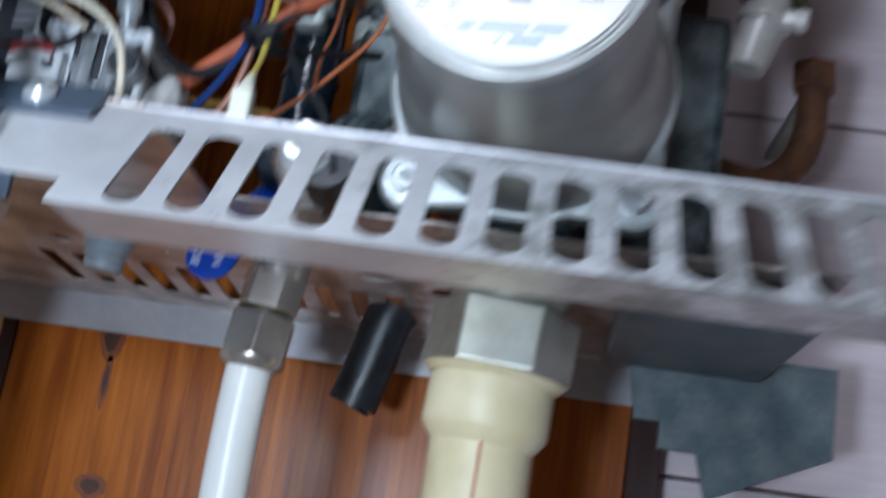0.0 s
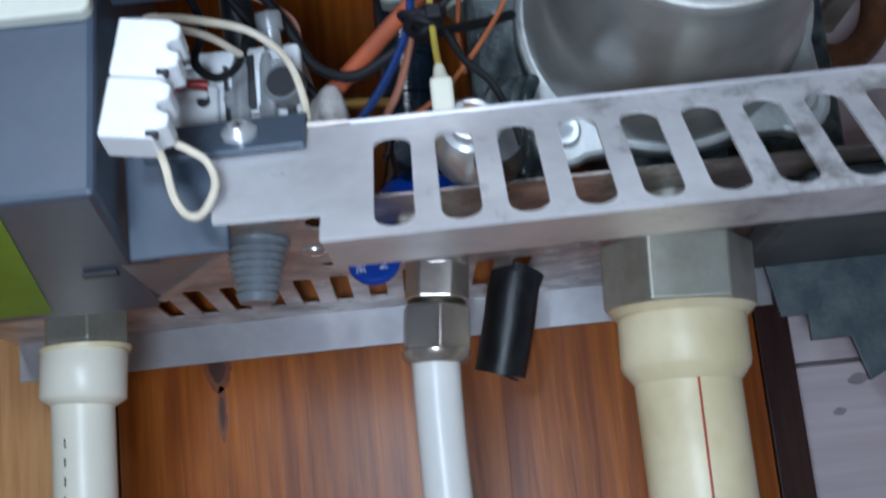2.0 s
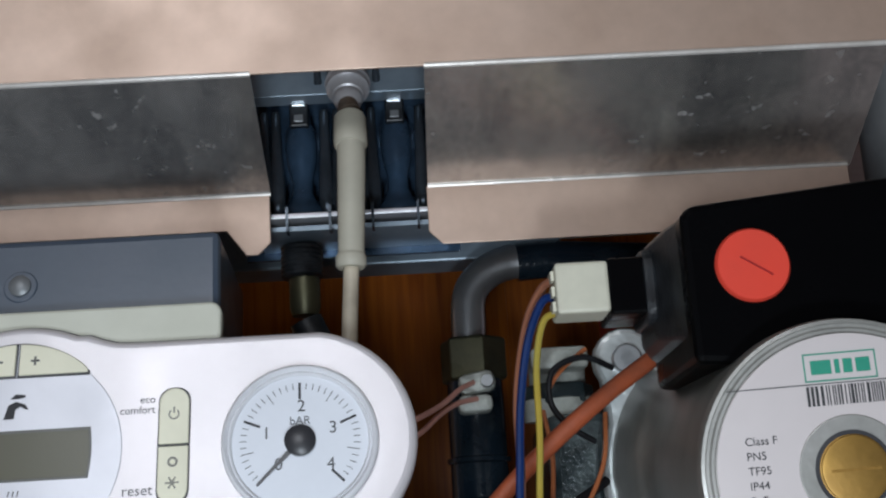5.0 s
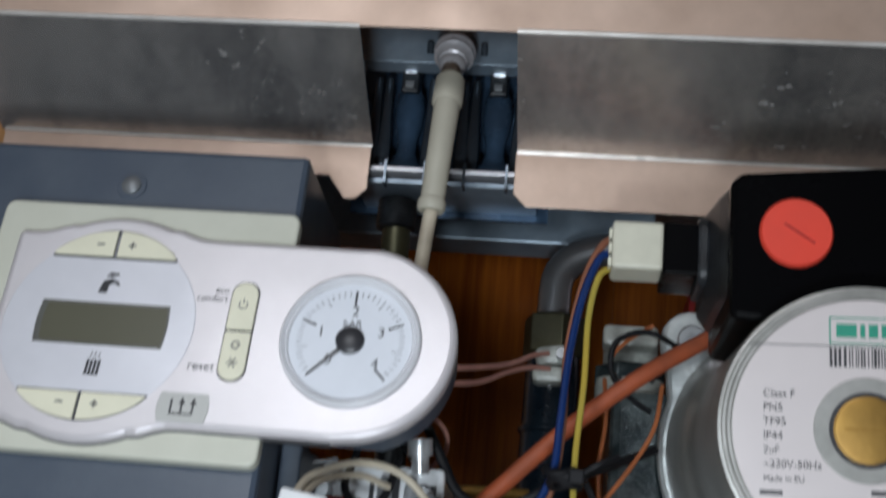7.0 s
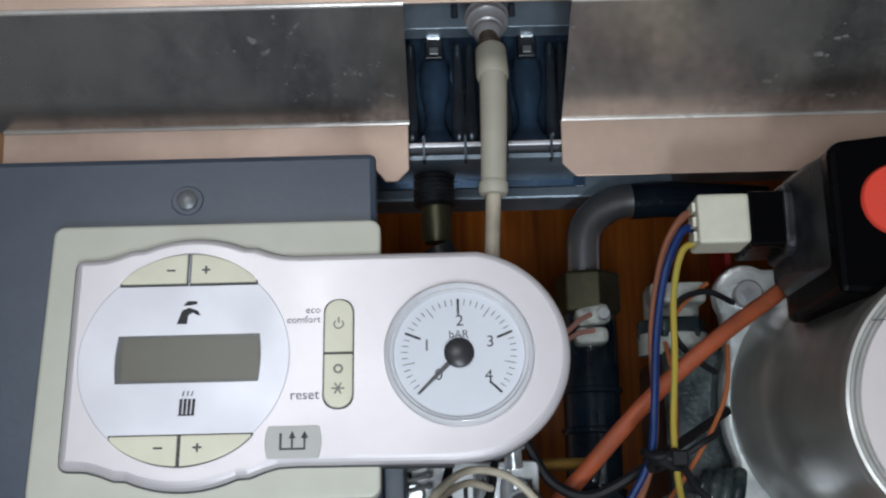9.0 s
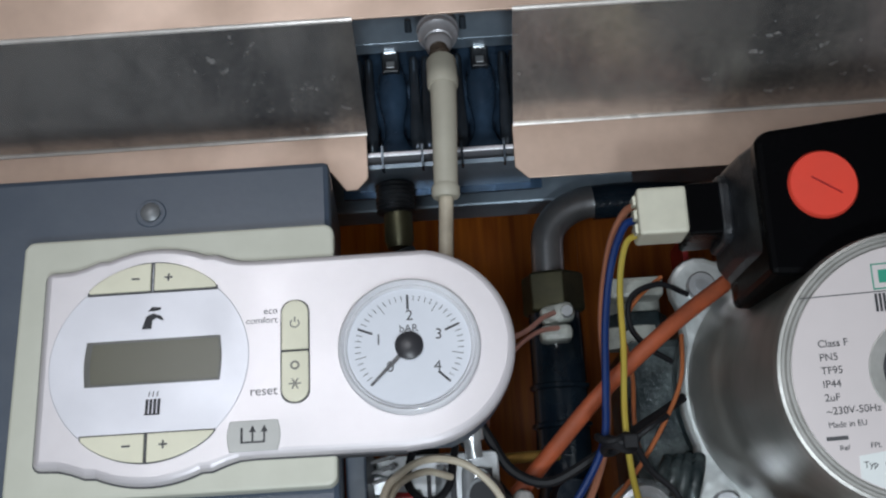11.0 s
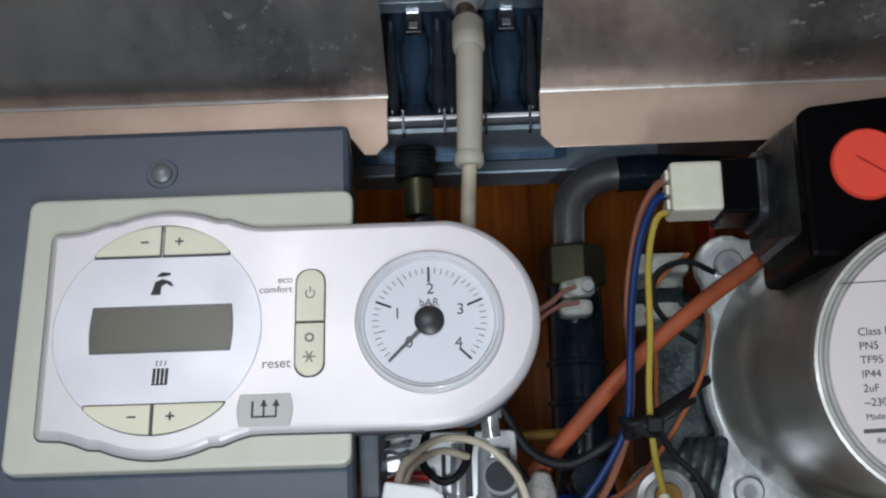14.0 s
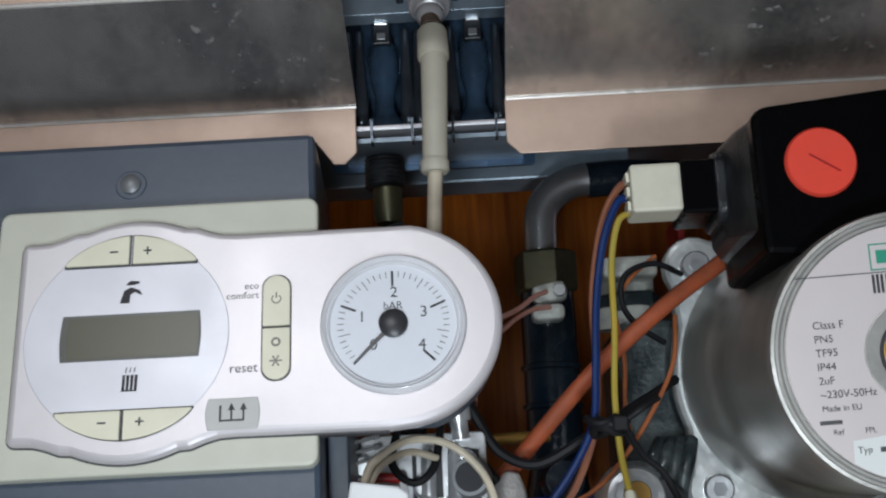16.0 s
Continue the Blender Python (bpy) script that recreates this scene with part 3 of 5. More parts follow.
nr = (RAIL.to_3x3() @ Vector((0, 0, 1)))
sc = part("lug_screw", lathe(bmesh.new(), p0, p0 + nr * 0.0035, ((0, 0.0055), (0.4, 0.0055), (1, 0.0030)), 20), BOLT, ctrl, "zinc cross-head screw", smooth=True)
bm = bmesh.new()
for a in (0, 90):
    box(bm, -0.0015, 0.0015, -0.00035, 0.00035, 0, 0.0005, Matrix.Translation(p0 + nr * 0.0034) @ RAIL.to_3x3().to_4x4() @ Matrix.Rotation(radians(a + 20), 4, "Z"))
part("cross_recess", bm, INK, sc)
# sunk screw at the top of the housing
part("screw_boss", face(bmesh.new(), arc(-195.7, 155.6, 5.2, 0, 350, 24), -0.5, 0.5), DARK_BOX, ctrl, bevel=0.0004)
tsc = part("top_screw", lathe(bmesh.new(), PM @ Vector((-0.1957, 0.1556, 0.0004)), PM @ Vector((-0.1957, 0.1556, 0.0022)), ((0, 0.0034), (0.5, 0.0034), (1, 0.0022)), 18), STEEL_PIPE, ctrl, "dull steel screw", smooth=True)
part("under_slot", box(bmesh.new(), -0.157, -0.146, 0.362, 0.366, 1.4120, 1.4133), INK, ctrl, "small dark slot in the underside")
st = bmesh.new()
uq = [(-0.30, 0.300), (-0.160, 0.300), (-0.181, 0.405), (-0.30, 0.405)]
vv = [st.verts.new((x, y, zb - (y - yb) * (zb - 1.4095) / (0.415 - yb) - 0.0004)) for x, y in uq]
st.faces.new(vv)
bmesh.ops.solidify(st, geom=st.faces[:], thickness=0.0002)
part("sticker", st, GREEN, ctrl, "bright green paper sticker")

plate = part("cover_plate", prism(bmesh.new(), mm(round_rect(-236.2, -133.4, 57.7, 145.6, 3.5)), -1 * MM, 4.4 * MM, PM), CREAM, ctrl, "pale cream backing plate", bevel=0.0010)
cx, cy, R = -191.0, 102.0, 39.4
a0 = math.degrees(math.asin((135.0 - cy) / R))
a1 = math.degrees(math.asin((cy - 69.3) / R))


def fillet(sign_x, top):
    """A soft shoulder between the round bulge and the straight edge."""
    y = 135.0 if top else 69.3
    a = a0 - 0 if top else a1
    x = cx + sign_x * R * math.cos(radians(a))
    s = 1 if top else -1
    return [(x + sign_x * 11, y), (x + sign_x * 6.0, y + s * 0.25), (x + sign_x * 2.2, y + s * 1.3), (x - sign_x * 2.4, y + s * 3.1)]


outline = arc(-109.5, 102.5, 33.1, -80, 80, 28)
outline += [(-112, 135.0)] + fillet(1, True)
outline += [p for p in arc(cx, cy, R, a0, 180 - a0, 28)[4:-4]]
outline += fillet(-1, True)[::-1]
outline += arc(-225.0, 132.7, 2.4, 90, 180, 4) + arc(-224.4, 71.7, 2.4, 180, 270, 4)
outline += fillet(-1, False) + [p for p in arc(cx, cy, R, 180 + a1, 360 - a1, 28)[4:-4]] + fillet(1, False)[::-1] + [(-112, 69.0)]
def offset(pts, d):
    """The outline moved outwards by d."""
    out = []
    for k, (a, b) in enumerate(pts):
        (a0_, b0_), (a1_, b1_) = pts[k - 1], pts[(k + 1) % len(pts)]
        t = Vector((a1_ - a0_, b1_ - b0_))
        t = t.normalized() if t.length > 1e-6 else Vector((1, 0))
        out.append((a + t.y * d, b - t.x * d))
    return out


part("bezel_seam", face(bmesh.new(), [(min(a, -112), b) for a, b in offset(outline, 0.5)], 1.5, 4.75), INK_SOFT, ctrl, "thin dark seam round the bezel")
bez = part("bezel", face(bmesh.new(), outline, 0.5, 7.4), SILVER, ctrl, "silver-lilac painted bezel with a round bulge", bevel=0.0028)
bez.modifiers["bevel"].segments = 4
def gauge_end(r, turn):
    """The round end of the bezel's back, cut off straight beside the housing."""
    return [(max(a, -133.0), b) for a, b in arc(-109.5, 102.0, r, -turn, turn, 24)] + [(-133.0, 102 + r * 0.93), (-133.0, 102 - r * 0.93)]


edge = part("bezel_edge", face(bmesh.new(), gauge_end(32.6, 72), -4.5, 2.0), SILVER, ctrl, "silver rolled edge behind the gauge end", bevel=0.0022)
edge.modifiers["bevel"].segments = 4
part("bezel_skirt", face(bmesh.new(), gauge_end(31.6, 70), -16, -4.0), DARK_BOX, ctrl, "dark rear of the gauge housing", bevel=0.001)
disc = part("display_disc", face(bmesh.new(), arc(-192.0, 102.0, 31.8, 0, 352.5, 47), 6.9, 7.6), SILVER_DISC, bez, "bluish silver round display field", bevel=0.0003)


def lens_rect(u0, u1, v0, v1, bulge):
    n = 8
    o = [(u1 + bulge * math.sin(math.pi * k / n), v0 + (v1 - v0) * k / n) for k in range(n + 1)]
    return o + [(u0 - bulge * math.sin(math.pi * k / n), v1 - (v1 - v0) * k / n) for k in range(n + 1)]


# the frame's wide left band also paints the recess shadow
lf = part("display_frame_shadow", face(bmesh.new(), lens_rect(-211.9, -169.5, 94.4, 109.3, 0.6), 7.5, 7.75), LCD_FRAME, bez, "thin dark frame of the display with a painted left shadow")
part("display", face(bmesh.new(), lens_rect(-209.9, -170.1, 95.1, 108.4, 0.6), 7.5, 7.85), LCD, bez, "blank olive-grey liquid crystal display")


def seg_button(u0, u1, top):
    """Half of a lens-shaped pair of buttons."""
    if top:
        base, h = 125.8, 9.6
    else:
        base, h = 78.3, -9.0
    pts = [(u0, base), (u1, base)]
    n = 12
    for k in range(n + 1):
        u = u1 + (u0 - u1) * k / n
        pts.append((u, base + h * max(0.02, (1 - ((u + 191.7) / 21.2) ** 2)) ** 0.8))
    return pts if top else pts[::-1]


def grow(pts, d):
    mx, my = sum(p[0] for p in pts) / len(pts), sum(p[1] for p in pts) / len(pts)
    wx, wy = max(p[0] for p in pts) - mx, max(p[1] for p in pts) - my
    return [(mx + (a - mx) * (1 + d / wx), my + (b - my) * (1 + d / max(wy, 3))) for a, b in pts]


def flat_text(text, u, v, size, material, parent, w, align="CENTER", turn=0):
    return lettering(text, PB @ Matrix.Translation((u * MM, v * MM, w * MM)) @ Matrix.Rotation(radians(turn), 4, "Z"), size * MM, material, parent, align)


for u0, u1, top, sign, su in ((-212.3, -192.4, True, "-", -197.3), (-191.2, -171.2, True, "+", -186.6), (-212.0, -192.2, False, "-", -197.6), (-191.2, -170.8, False, "+", -186.2)):
    o = seg_button(u0, u1, top)
    gap = part("button_gap", face(bmesh.new(), grow(o, 0.45), 7.5, 7.86), INK_SOFT, bez)
    b = part("button", face(bmesh.new(), o, 7.5, 8.5), BUTTON, bez, "ivory button marked %s" % ("plus" if sign == "+" else "minus"), bevel=0.0003)
    vs = 130.0 if top else 74.6
    bm = face(bmesh.new(), [(su - 1.3, vs - 0.3), (su + 1.3, vs - 0.3), (su + 1.3, vs + 0.3), (su - 1.3, vs + 0.3)], 8.45, 8.56)
    if sign == "+":
        face(bm, [(su - 0.3, vs - 1.3), (su + 0.3, vs - 1.3), (su + 0.3, vs + 1.3), (su - 0.3, vs + 1.3)], 8.45, 8.57)
    part("sign", bm, INK_SOFT, b)

# tall pair of keys beside the dial
for v0, v1, r0, r1 in ((102.8, 119.3, 0.4, 4.2), (85.6, 102.0, 4.2, 0.4)):
    def key(d):
        u0, u1 = -150.0 - d, -141.5 + d
        return arc(u1 - r1, v1 + d - r1, r1, 0, 90, 6) + arc(u0 + r1, v1 + d - r1, r1, 90, 180, 6) + arc(u0 + r0, v0 - d + r0, r0, 180, 270, 6) + arc(u1 - r0, v0 - d + r0, r0, 270, 360, 6)
    part("button_gap", face(bmesh.new(), key(0.4), 7.0, 7.55), INK_SOFT, bez)
    b = part("button", face(bmesh.new(), key(0), 7.0, 8.3), BUTTON, bez, "ivory upright key", bevel=0.0003)
    if v0 > 100:
        bm = bmesh.new()
        o = arc(-145.75, 111.4, 1.6, 130, 410, 18)
        face(bm, o + [(-145.75 + (a + 145.75) * 0.72, 111.4 + (c - 111.4) * 0.72) for a, c in o[::-1]], 8.25, 8.36)
        face(bm, [(-146.0, 111.8), (-145.5, 111.8), (-145.5, 113.6), (-146.0, 113.6)], 8.25, 8.36)
        part("power_mark", bm, INK_PALE, b)
    else:
        bm = bmesh.new()
        o = arc(-145.75, 97.4, 1.5, 0, 359.5, 20)
        face(bm, o + [(-145.75 + (a + 145.75) * 0.55, 97.4 + (c - 97.4) * 0.55) for a, c in o[::-1]], 8.25, 8.36)
        part("sun_mark", bm, INK_PALE, b)
        bm = bmesh.new()
        for k in range(3):
            c, s = math.cos(k * math.pi / 3), math.sin(k * math.pi / 3)
            face(bm, [(-145.75 + c * p - s * h, 91.4 + s * p + c * h) for p, h in ((-1.9, -0.25), (1.9, -0.25), (1.9, 0.25), (-1.9, 0.25))], 8.25, 8.36 + 0.01 * k)
        part("flake_mark", bm, INK_PALE, b)

flat_text("eco", -151.3, 116.4, 3.1, INK_SOFT, bez, 7.46, "RIGHT")
flat_text("comfort", -151.3, 113.3, 3.1, INK_SOFT, bez, 7.46, "RIGHT")
flat_text("reset", -151.3, 89.8, 4.2, INK_SOFT, bez, 7.46, "RIGHT")
# tap mark and radiator mark
bm = bmesh.new()
face(bm, [(-194.6, 112.8), (-193.4, 117.0), (-191.2, 118.0), (-188.6, 117.0), (-187.6, 115.4), (-188.6, 115.6), (-190.0, 116.4), (-191.4, 115.6), (-191.6, 112.8)], 7.7, 7.82)
face(bm, [(-193.0, 118.8), (-191.6, 120.2), (-188.8, 119.9), (-188.8, 119.2), (-191.0, 118.7)], 7.7, 7.82)
part("tap_mark", bm, INK, disc)
bm = bmesh.new()
for k in range(4):
    u = -192.4 + 1.25 * k
    face(bm, [(u, 84.6), (u + 0.8, 84.6), (u + 0.8 + 0.2, 89.4), (u + 0.1, 89.4)], 7.7, 7.82)
face(bm, [(-192.6, 84.3), (-187.8, 84.3), (-187.8, 84.7), (-192.6, 84.7)], 7.7, 7.83)
for k in range(3):
    face(bm, [(-191.6 + 1.3 * k, 90.2), (-191.3 + 1.3 * k, 90.2), (-191.0 + 1.3 * k, 91.8), (-191.3 + 1.3 * k, 91.8)], 7.7, 7.82)
part("radiator_mark", bm, INK, disc)
bad = part("badge", face(bmesh.new(), lens_rect(-166.0, -151.2, 70.9, 80.6, 0.9), 7.2, 7.7), BADGE, bez, "grey badge with three upright arrows", bevel=0.0003)
bm = bmesh.new()
for p in ([(-162.6, 73.4), (-161.9, 73.4), (-161.9, 78.4), (-162.6, 78.4)], [(-162.6, 73.4), (-155.0, 73.4), (-155.0, 74.0), (-162.6, 74.0)], [(-159.2, 73.6), (-158.6, 73.6), (-158.6, 78.6), (-159.2, 78.6)], [(-155.6, 73.6), (-155.0, 73.6), (-155.0, 78.6), (-155.6, 78.6)], [(-160.0, 76.8), (-157.8, 76.8), (-158.9, 79.0)], [(-156.4, 76.8), (-154.2, 76.8), (-155.3, 79.0)]):
    face(bm, p, 7.6, 7.76)
part("arrow_mark", bm, INK_SOFT, bad)

# pressure dial
GC = (-109.8, 101.4)
gauge = part("pressure_gauge", face(bmesh.new(), arc(*GC, 22.0, 0, 354, 59), 6.8, 7.9), DIAL, ctrl, "round white pressure dial with black needle")
ring = bmesh.new()
n = 64
prof = ((22.4, 7.2), (22.4, 8.6), (22.0, 9.5), (21.4, 9.8), (20.9, 9.3), (20.5, 8.5), (20.0, 9.0), (19.6, 8.7), (19.4, 7.85))
rings = [[ring.verts.new(PB @ Vector(((GC[0] + r * math.cos(k * math.tau / n)) * MM, (GC[1] + 0.3 * (r > 20.2) + r * math.sin(k * math.tau / n)) * MM, w * MM))) for k in range(n)] for r, w in prof]
for a, b in zip(rings, rings[1:]):
    for k in range(n):
        ring.faces.new((a[k], a[(k + 1) % n], b[(k + 1) % n], b[k]))
part("rim", ring, DIAL_RING, gauge, "clear glossy rim", smooth=True)


def tick(bm, value, r0, r1, w):
    a = radians(225 - 67.5 * value)
    c, s = math.cos(a), math.sin(a)
    face(bm, [(GC[0] + c * p - s * h, GC[1] + s * p + c * h) for p, h in ((r0, -w), (r1, -w), (r1, w), (r0, w))], 7.85, 7.96)


bm = bmesh.new()
for k in range(41):
    if k % 10:
        tick(bm, k / 10, 15.3 if k % 5 else 13.6, 17.2, 0.11)
tagged(part("fine_scale", bm, INK_SOFT, gauge), kind="stuff")
for k in range(5):
    bm = bmesh.new()
    tick(bm, k, 12.4, 17.4, 0.36)
    part("main_tick", bm, INK, gauge)
for text, u, v in (("0", -6.2, -6.6), ("1", -9.6, 2.6), ("2", 0.4, 10.2), ("3", 9.4, 3.4), ("4", 8.6, -7.2)):
    flat_text(text, GC[0] + u, GC[1] + v, 5.0, INK_SOFT, gauge, 7.95)
flat_text("bAR", GC[0] + 0.0, GC[1] + 5.9, 3.4, INK_SOFT, gauge, 7.95)
bm = bmesh.new()
a = radians(225)
c, s = math.cos(a), math.sin(a)
face(bm, [(GC[0] + c * p - s * h, GC[1] + s * p + c * h) for p, h in ((0, -0.9), (10, -0.5), (17.4, -0.28), (17.4, 0.28), (10, 0.5), (0, 0.9))], 8.2, 8.45)
part("needle", bm, HUB, gauge)
h0, h1 = PB @ Vector((GC[0] * MM, GC[1] * MM, 0.0079)), PB @ Vector((GC[0] * MM, GC[1] * MM, 0.0097))
part("hub", lathe(bmesh.new(), h0, h1, ((0, 0.0045), (0.7, 0.0045), (1, 0.0038)), 28), HUB, gauge, smooth=True)


# ---------------------------------------------------------------- circulation pump
pump = thing("circulation_pump", (0.051, 0.44, 1.4456), "grey aluminium circulation pump with a white round label", "pump")
F, Bc = Vector((0.0450, 0.300, 1.4982)), Vector((0.0512, 0.426, 1.5085))
L = (Bc - F).length
ax = (Bc - F).normalized()
PX = (Vector((1, 0, 0)) - ax * ax.x).normalized()
PZ = ax.cross(PX) * -1
PF = Matrix(((PX.x, PZ.x, -ax.x, F.x), (PX.y, PZ.y, -ax.y, F.y), (PX.z, PZ.z, -ax.z, F.z), (0, 0, 0, 1))) @ Matrix.Rotation(radians(1.5), 4, "Z")
part("motor_body", lathe(bmesh.new(), F, Bc, ((0.012, 0.0395), (0.02, 0.0425), (0.09, 0.0430), (0.2, 0.0438), (0.5, 0.0454), (0.66, 0.0464), (0.70, 0.0480), (0.74, 0.0496), (0.86, 0.0515), (0.95, 0.0535), (1.0, 0.0540)), 72), PUMP_BODY, pump, "rounded grey cast aluminium motor", smooth=True)
part("front_rim", lathe(bmesh.new(), F, Bc, ((0.0005, 0.0384), (-0.004, 0.0388), (-0.004, 0.0396), (0.002, 0.0402), (0.002, 0.0410), (-0.002, 0.0414), (0.0, 0.0424), (0.03, 0.0430), (0.06, 0.0426), (0.065, 0.040)), 72), PUMP_RIM, pump, "bright rim round the label", smooth=True)
lab = part("label_disc", prism(bmesh.new(), arc(0, 0, 0.0382, 0, 355, 71), 0, 0.0010, PF), LABEL, pump, "white round metal type plate")
part("label_strip", prism(bmesh.new(), arc(0, 0, 0.0380, 235, 318, 16) + [(0.0290, -0.0195), (-0.0215, -0.0245)], 0.0009, 0.0012, PF), LABEL_PALE, lab, "brighter strip across the type plate")
part("centre_ring", prism(bmesh.new(), arc(0, 0, 0.0153, 0, 352, 44), 0.0009, 0.0016, PF), PUMP_RIM, pump, "brushed ring round the screw", bevel=0.0003)
bs = part("vent_screw", lathe(bmesh.new(), PF @ Vector((0, 0, 0.0012)), PF @ Vector((0, 0, 0.0032)), ((0, 0.0098), (0.45, 0.0098), (0.5, 0.0095), (0.9, 0.0094), (1, 0.0086)), 40), BRASS, pump, "brass vent screw with a slot", smooth=True)
part("screw_gap", prism(bmesh.new(), arc(0, 0, 0.0110, 0, 352, 44), 0.0012, 0.00185, PF), INK, pump)
part("screw_slot", prism(bmesh.new(), [(-0.0070, -0.0004), (0.0070, -0.0004), (0.0070, 0.0004), (-0.0070, 0.0004)], 0.0030, 0.00325, PF), BRASS_DIM, bs)


def lab_rect(bm, u0, u1, v0, v1, w=0.00118):
    return prism(bm, [(u0 * MM, v0 * MM), (u1 * MM, v0 * MM), (u1 * MM, v1 * MM), (u0 * MM, v1 * MM)], 0.0009, w, PF)


bm = bmesh.new()
for u0, u1, v0, v1 in ((-10.4, 10.2, 25.0, 25.4), (-10.4, 10.2, 32.6, 33.0), (-10.4, -10.0, 25.0, 33.0), (9.8, 10.2, 25.0, 33.0)):
    lab_rect(bm, u0, u1, v0, v1)
part("logo_frame", bm, TEAL, lab, "thin green frame")
for u0, u1 in ((-8.4, -2.6), (-1.6, -0.2), (0.8, 3.4), (4.4, 8.4)):
    part("logo_bar", lab_rect(bmesh.new(), u0, u1, 27.0, 31.0), TEAL, lab, "plain green logo bar")
bm = lab_rect(bmesh.new(), -33, 33, 24.2, 24.5)
part("rule", bm, INK_SOFT, lab)
bm, u = bmesh.new(), -10.4
rnd = random.Random(5)
while u < 13.4:
    w = rnd.choice((0.35, 0.5, 0.8))
    lab_rect(bm, u, u + w, 18.2, 23.8)
    u += w + rnd.choice((0.3, 0.45, 0.7))
tagged(part("barcode", bm, INK, lab, "black barcode"), kind="stuff")


def lab_text(text, u, v, size, align="LEFT"):
    return lettering(text, PF @ Matrix.Translation((u * MM, v * MM, 0.00125)), size * MM, INK, lab, align)


for k, text in enumerate(("Class F", "PN5", "TF95", "IP44", "2uF", "~230V-50Hz", "Made in EU")):
    lab_text(text, -29.5, 9.8 - 4.1 * k, 3.2 if k < 6 else 2.5)
lab_text("CE", 21.0, 21.5, 5.0)
lab_text("Ref", -27.0, -21.8, 2.3)
lab_text("FPL", -17.8, -21.8, 2.3)
lab_text("Typ", -20.6, -27.4, 2.8)
bm = lab_rect(bmesh.new(), -30.5, -24.0, -19.4, -18.2)

for k in range(4):
    lab_rect(bm, 22.0 + k * 0.8, 25.0, 9.0 - 3.1 * k, 10.4 - 3.1 * k), lab_rect(bm, 26.4, 29.4, 9.0 - 3.1 * k, 10.4 - 3.1 * k), lab_rect(bm, 31, 34 - k * 0.5, 9.2 - 3.1 * k, 10.4 - 3.1 * k)
lab_rect(bm, 27, 34, -4.4, -3.2), lab_rect(bm, 0.5, 7, -18.4, -17.0)
lab_rect(bm, -14.0, -9.5, -28.3, -26.8, 0.00135), lab_rect(bm, -8, 6, -28.0, -26.5, 0.00135), lab_rect(bm, 7.5, 17, -27.6, -26.1, 0.00135), lab_rect(bm, -3.0, -1.6, -32.0, -30.6, 0.00135), lab_rect(bm, 1.0, 10.5, -31.8, -30.2, 0.00135)
tagged(part("small_print", bm, INK_SOFT, lab, "lines of small print as bars"), kind="stuff")
bm = lab_rect(bmesh.new(), 21.5, 28, -16.5, -16.0)
for a in ((21.5, 22.0, -16.5, -10.5), (27.5, 28, -16.5, -10.5), (21.5, 28, -11, -10.5), (23, 25.5, -14.4, -12.2), (25.6, 26.8, -15.6, -13.6)):
    lab_rect(bm, *a)
part("approval_mark", bm, INK, lab)

# flange with four lugs and socket bolts
bm = bmesh.new()
o = []
for k in range(4):
    c = 45 + 90 * k
    o += arc(0.0625 * math.cos(radians(c)), 0.0625 * math.sin(radians(c)), 0.0125, c - 80, c + 80, 8)
    o += arc(0, 0, 0.0572, c + 24, c + 66, 6)
prism(bm, o, -L - 0.010, -L + 0.001, PF)
part("flange", bm, FLANGE, pump, "square cast flange with rounded lugs", bevel=0.0022)
for k in range(4):
    c = PF @ Vector((0.0625 * math.cos(radians(45 + 90 * k)), 0.0625 * math.sin(radians(45 + 90 * k)), -L))
    bo = part("bolt", lathe(bmesh.new(), c + ax * 0.001, c - ax * 0.0075, ((0, 0.0084), (0.18, 0.0084), (0.2, 0.0058), (0.9, 0.0058), (1, 0.0051)), 24), BOLT, pump, "zinc socket bolt", smooth=True)
    part("bolt_socket", lathe(bmesh.new(), c - ax * 0.0070, c - ax * 0.0079, ((0, 0.0030), (1, 0.0030)), 6), STEEL_PIPE, bo)
part("volute", lathe(bmesh.new(), Bc + ax * 0.009, Bc + ax * 0.085, ((0, 0.050), (0.1, 0.058), (0.6, 0.060), (0.9, 0.05), (1, 0.03)), 40), CASTING, pump, "dark cast pump housing", smooth=True)
bm = box(bmesh.new(), 0.028, 0.074, 0.45, 0.50, ZP + 0.001, 1.47)
part("pump_foot", bm, CASTING, pump, bevel=0.003)

part("side_block", box(bmesh.new(), 0.098, 0.138, 0.500, 0.570, ZP + 0.001, 1.585), CASTING, pump, "dark block beside the motor", bevel=0.005)

# black terminal box on the motor
tb = part("terminal_box", prism(bmesh.new(), [(0.0065, 1.5320), (0.084, 1.5260), (0.0835, 1.5830), (0.080, 1.5868), (0.0095, 1.5800), (0.0062, 1.5770)], 0, 0.062, Matrix(((1, 0, 0, 0), (0, 0, 1, 0.3085), (0, 1, 0, 0), (0, 0, 0, 1)))), BLACK, pump, "glossy black terminal box", bevel=0.0022)
bm = bmesh.new()
rings = [[bm.verts.new((x, y, z)) for x, y, z in ring] for ring in (
    ((0.0075, 0.3110, 1.5400), (0.0075, 0.3110, 1.5775), (0.0075, 0.3680, 1.5775), (0.0075, 0.3680, 1.5400)),
    ((0.0045, 0.3240, 1.5425), (0.0045, 0.3240, 1.5775), (0.0045, 0.3680, 1.5775), (0.0045, 0.3680, 1.5425)),
    ((0.0015, 0.3420, 1.5460), (0.0015, 0.3420, 1.5765), (0.0015, 0.3660, 1.5765), (0.0015, 0.3660, 1.5460)))]
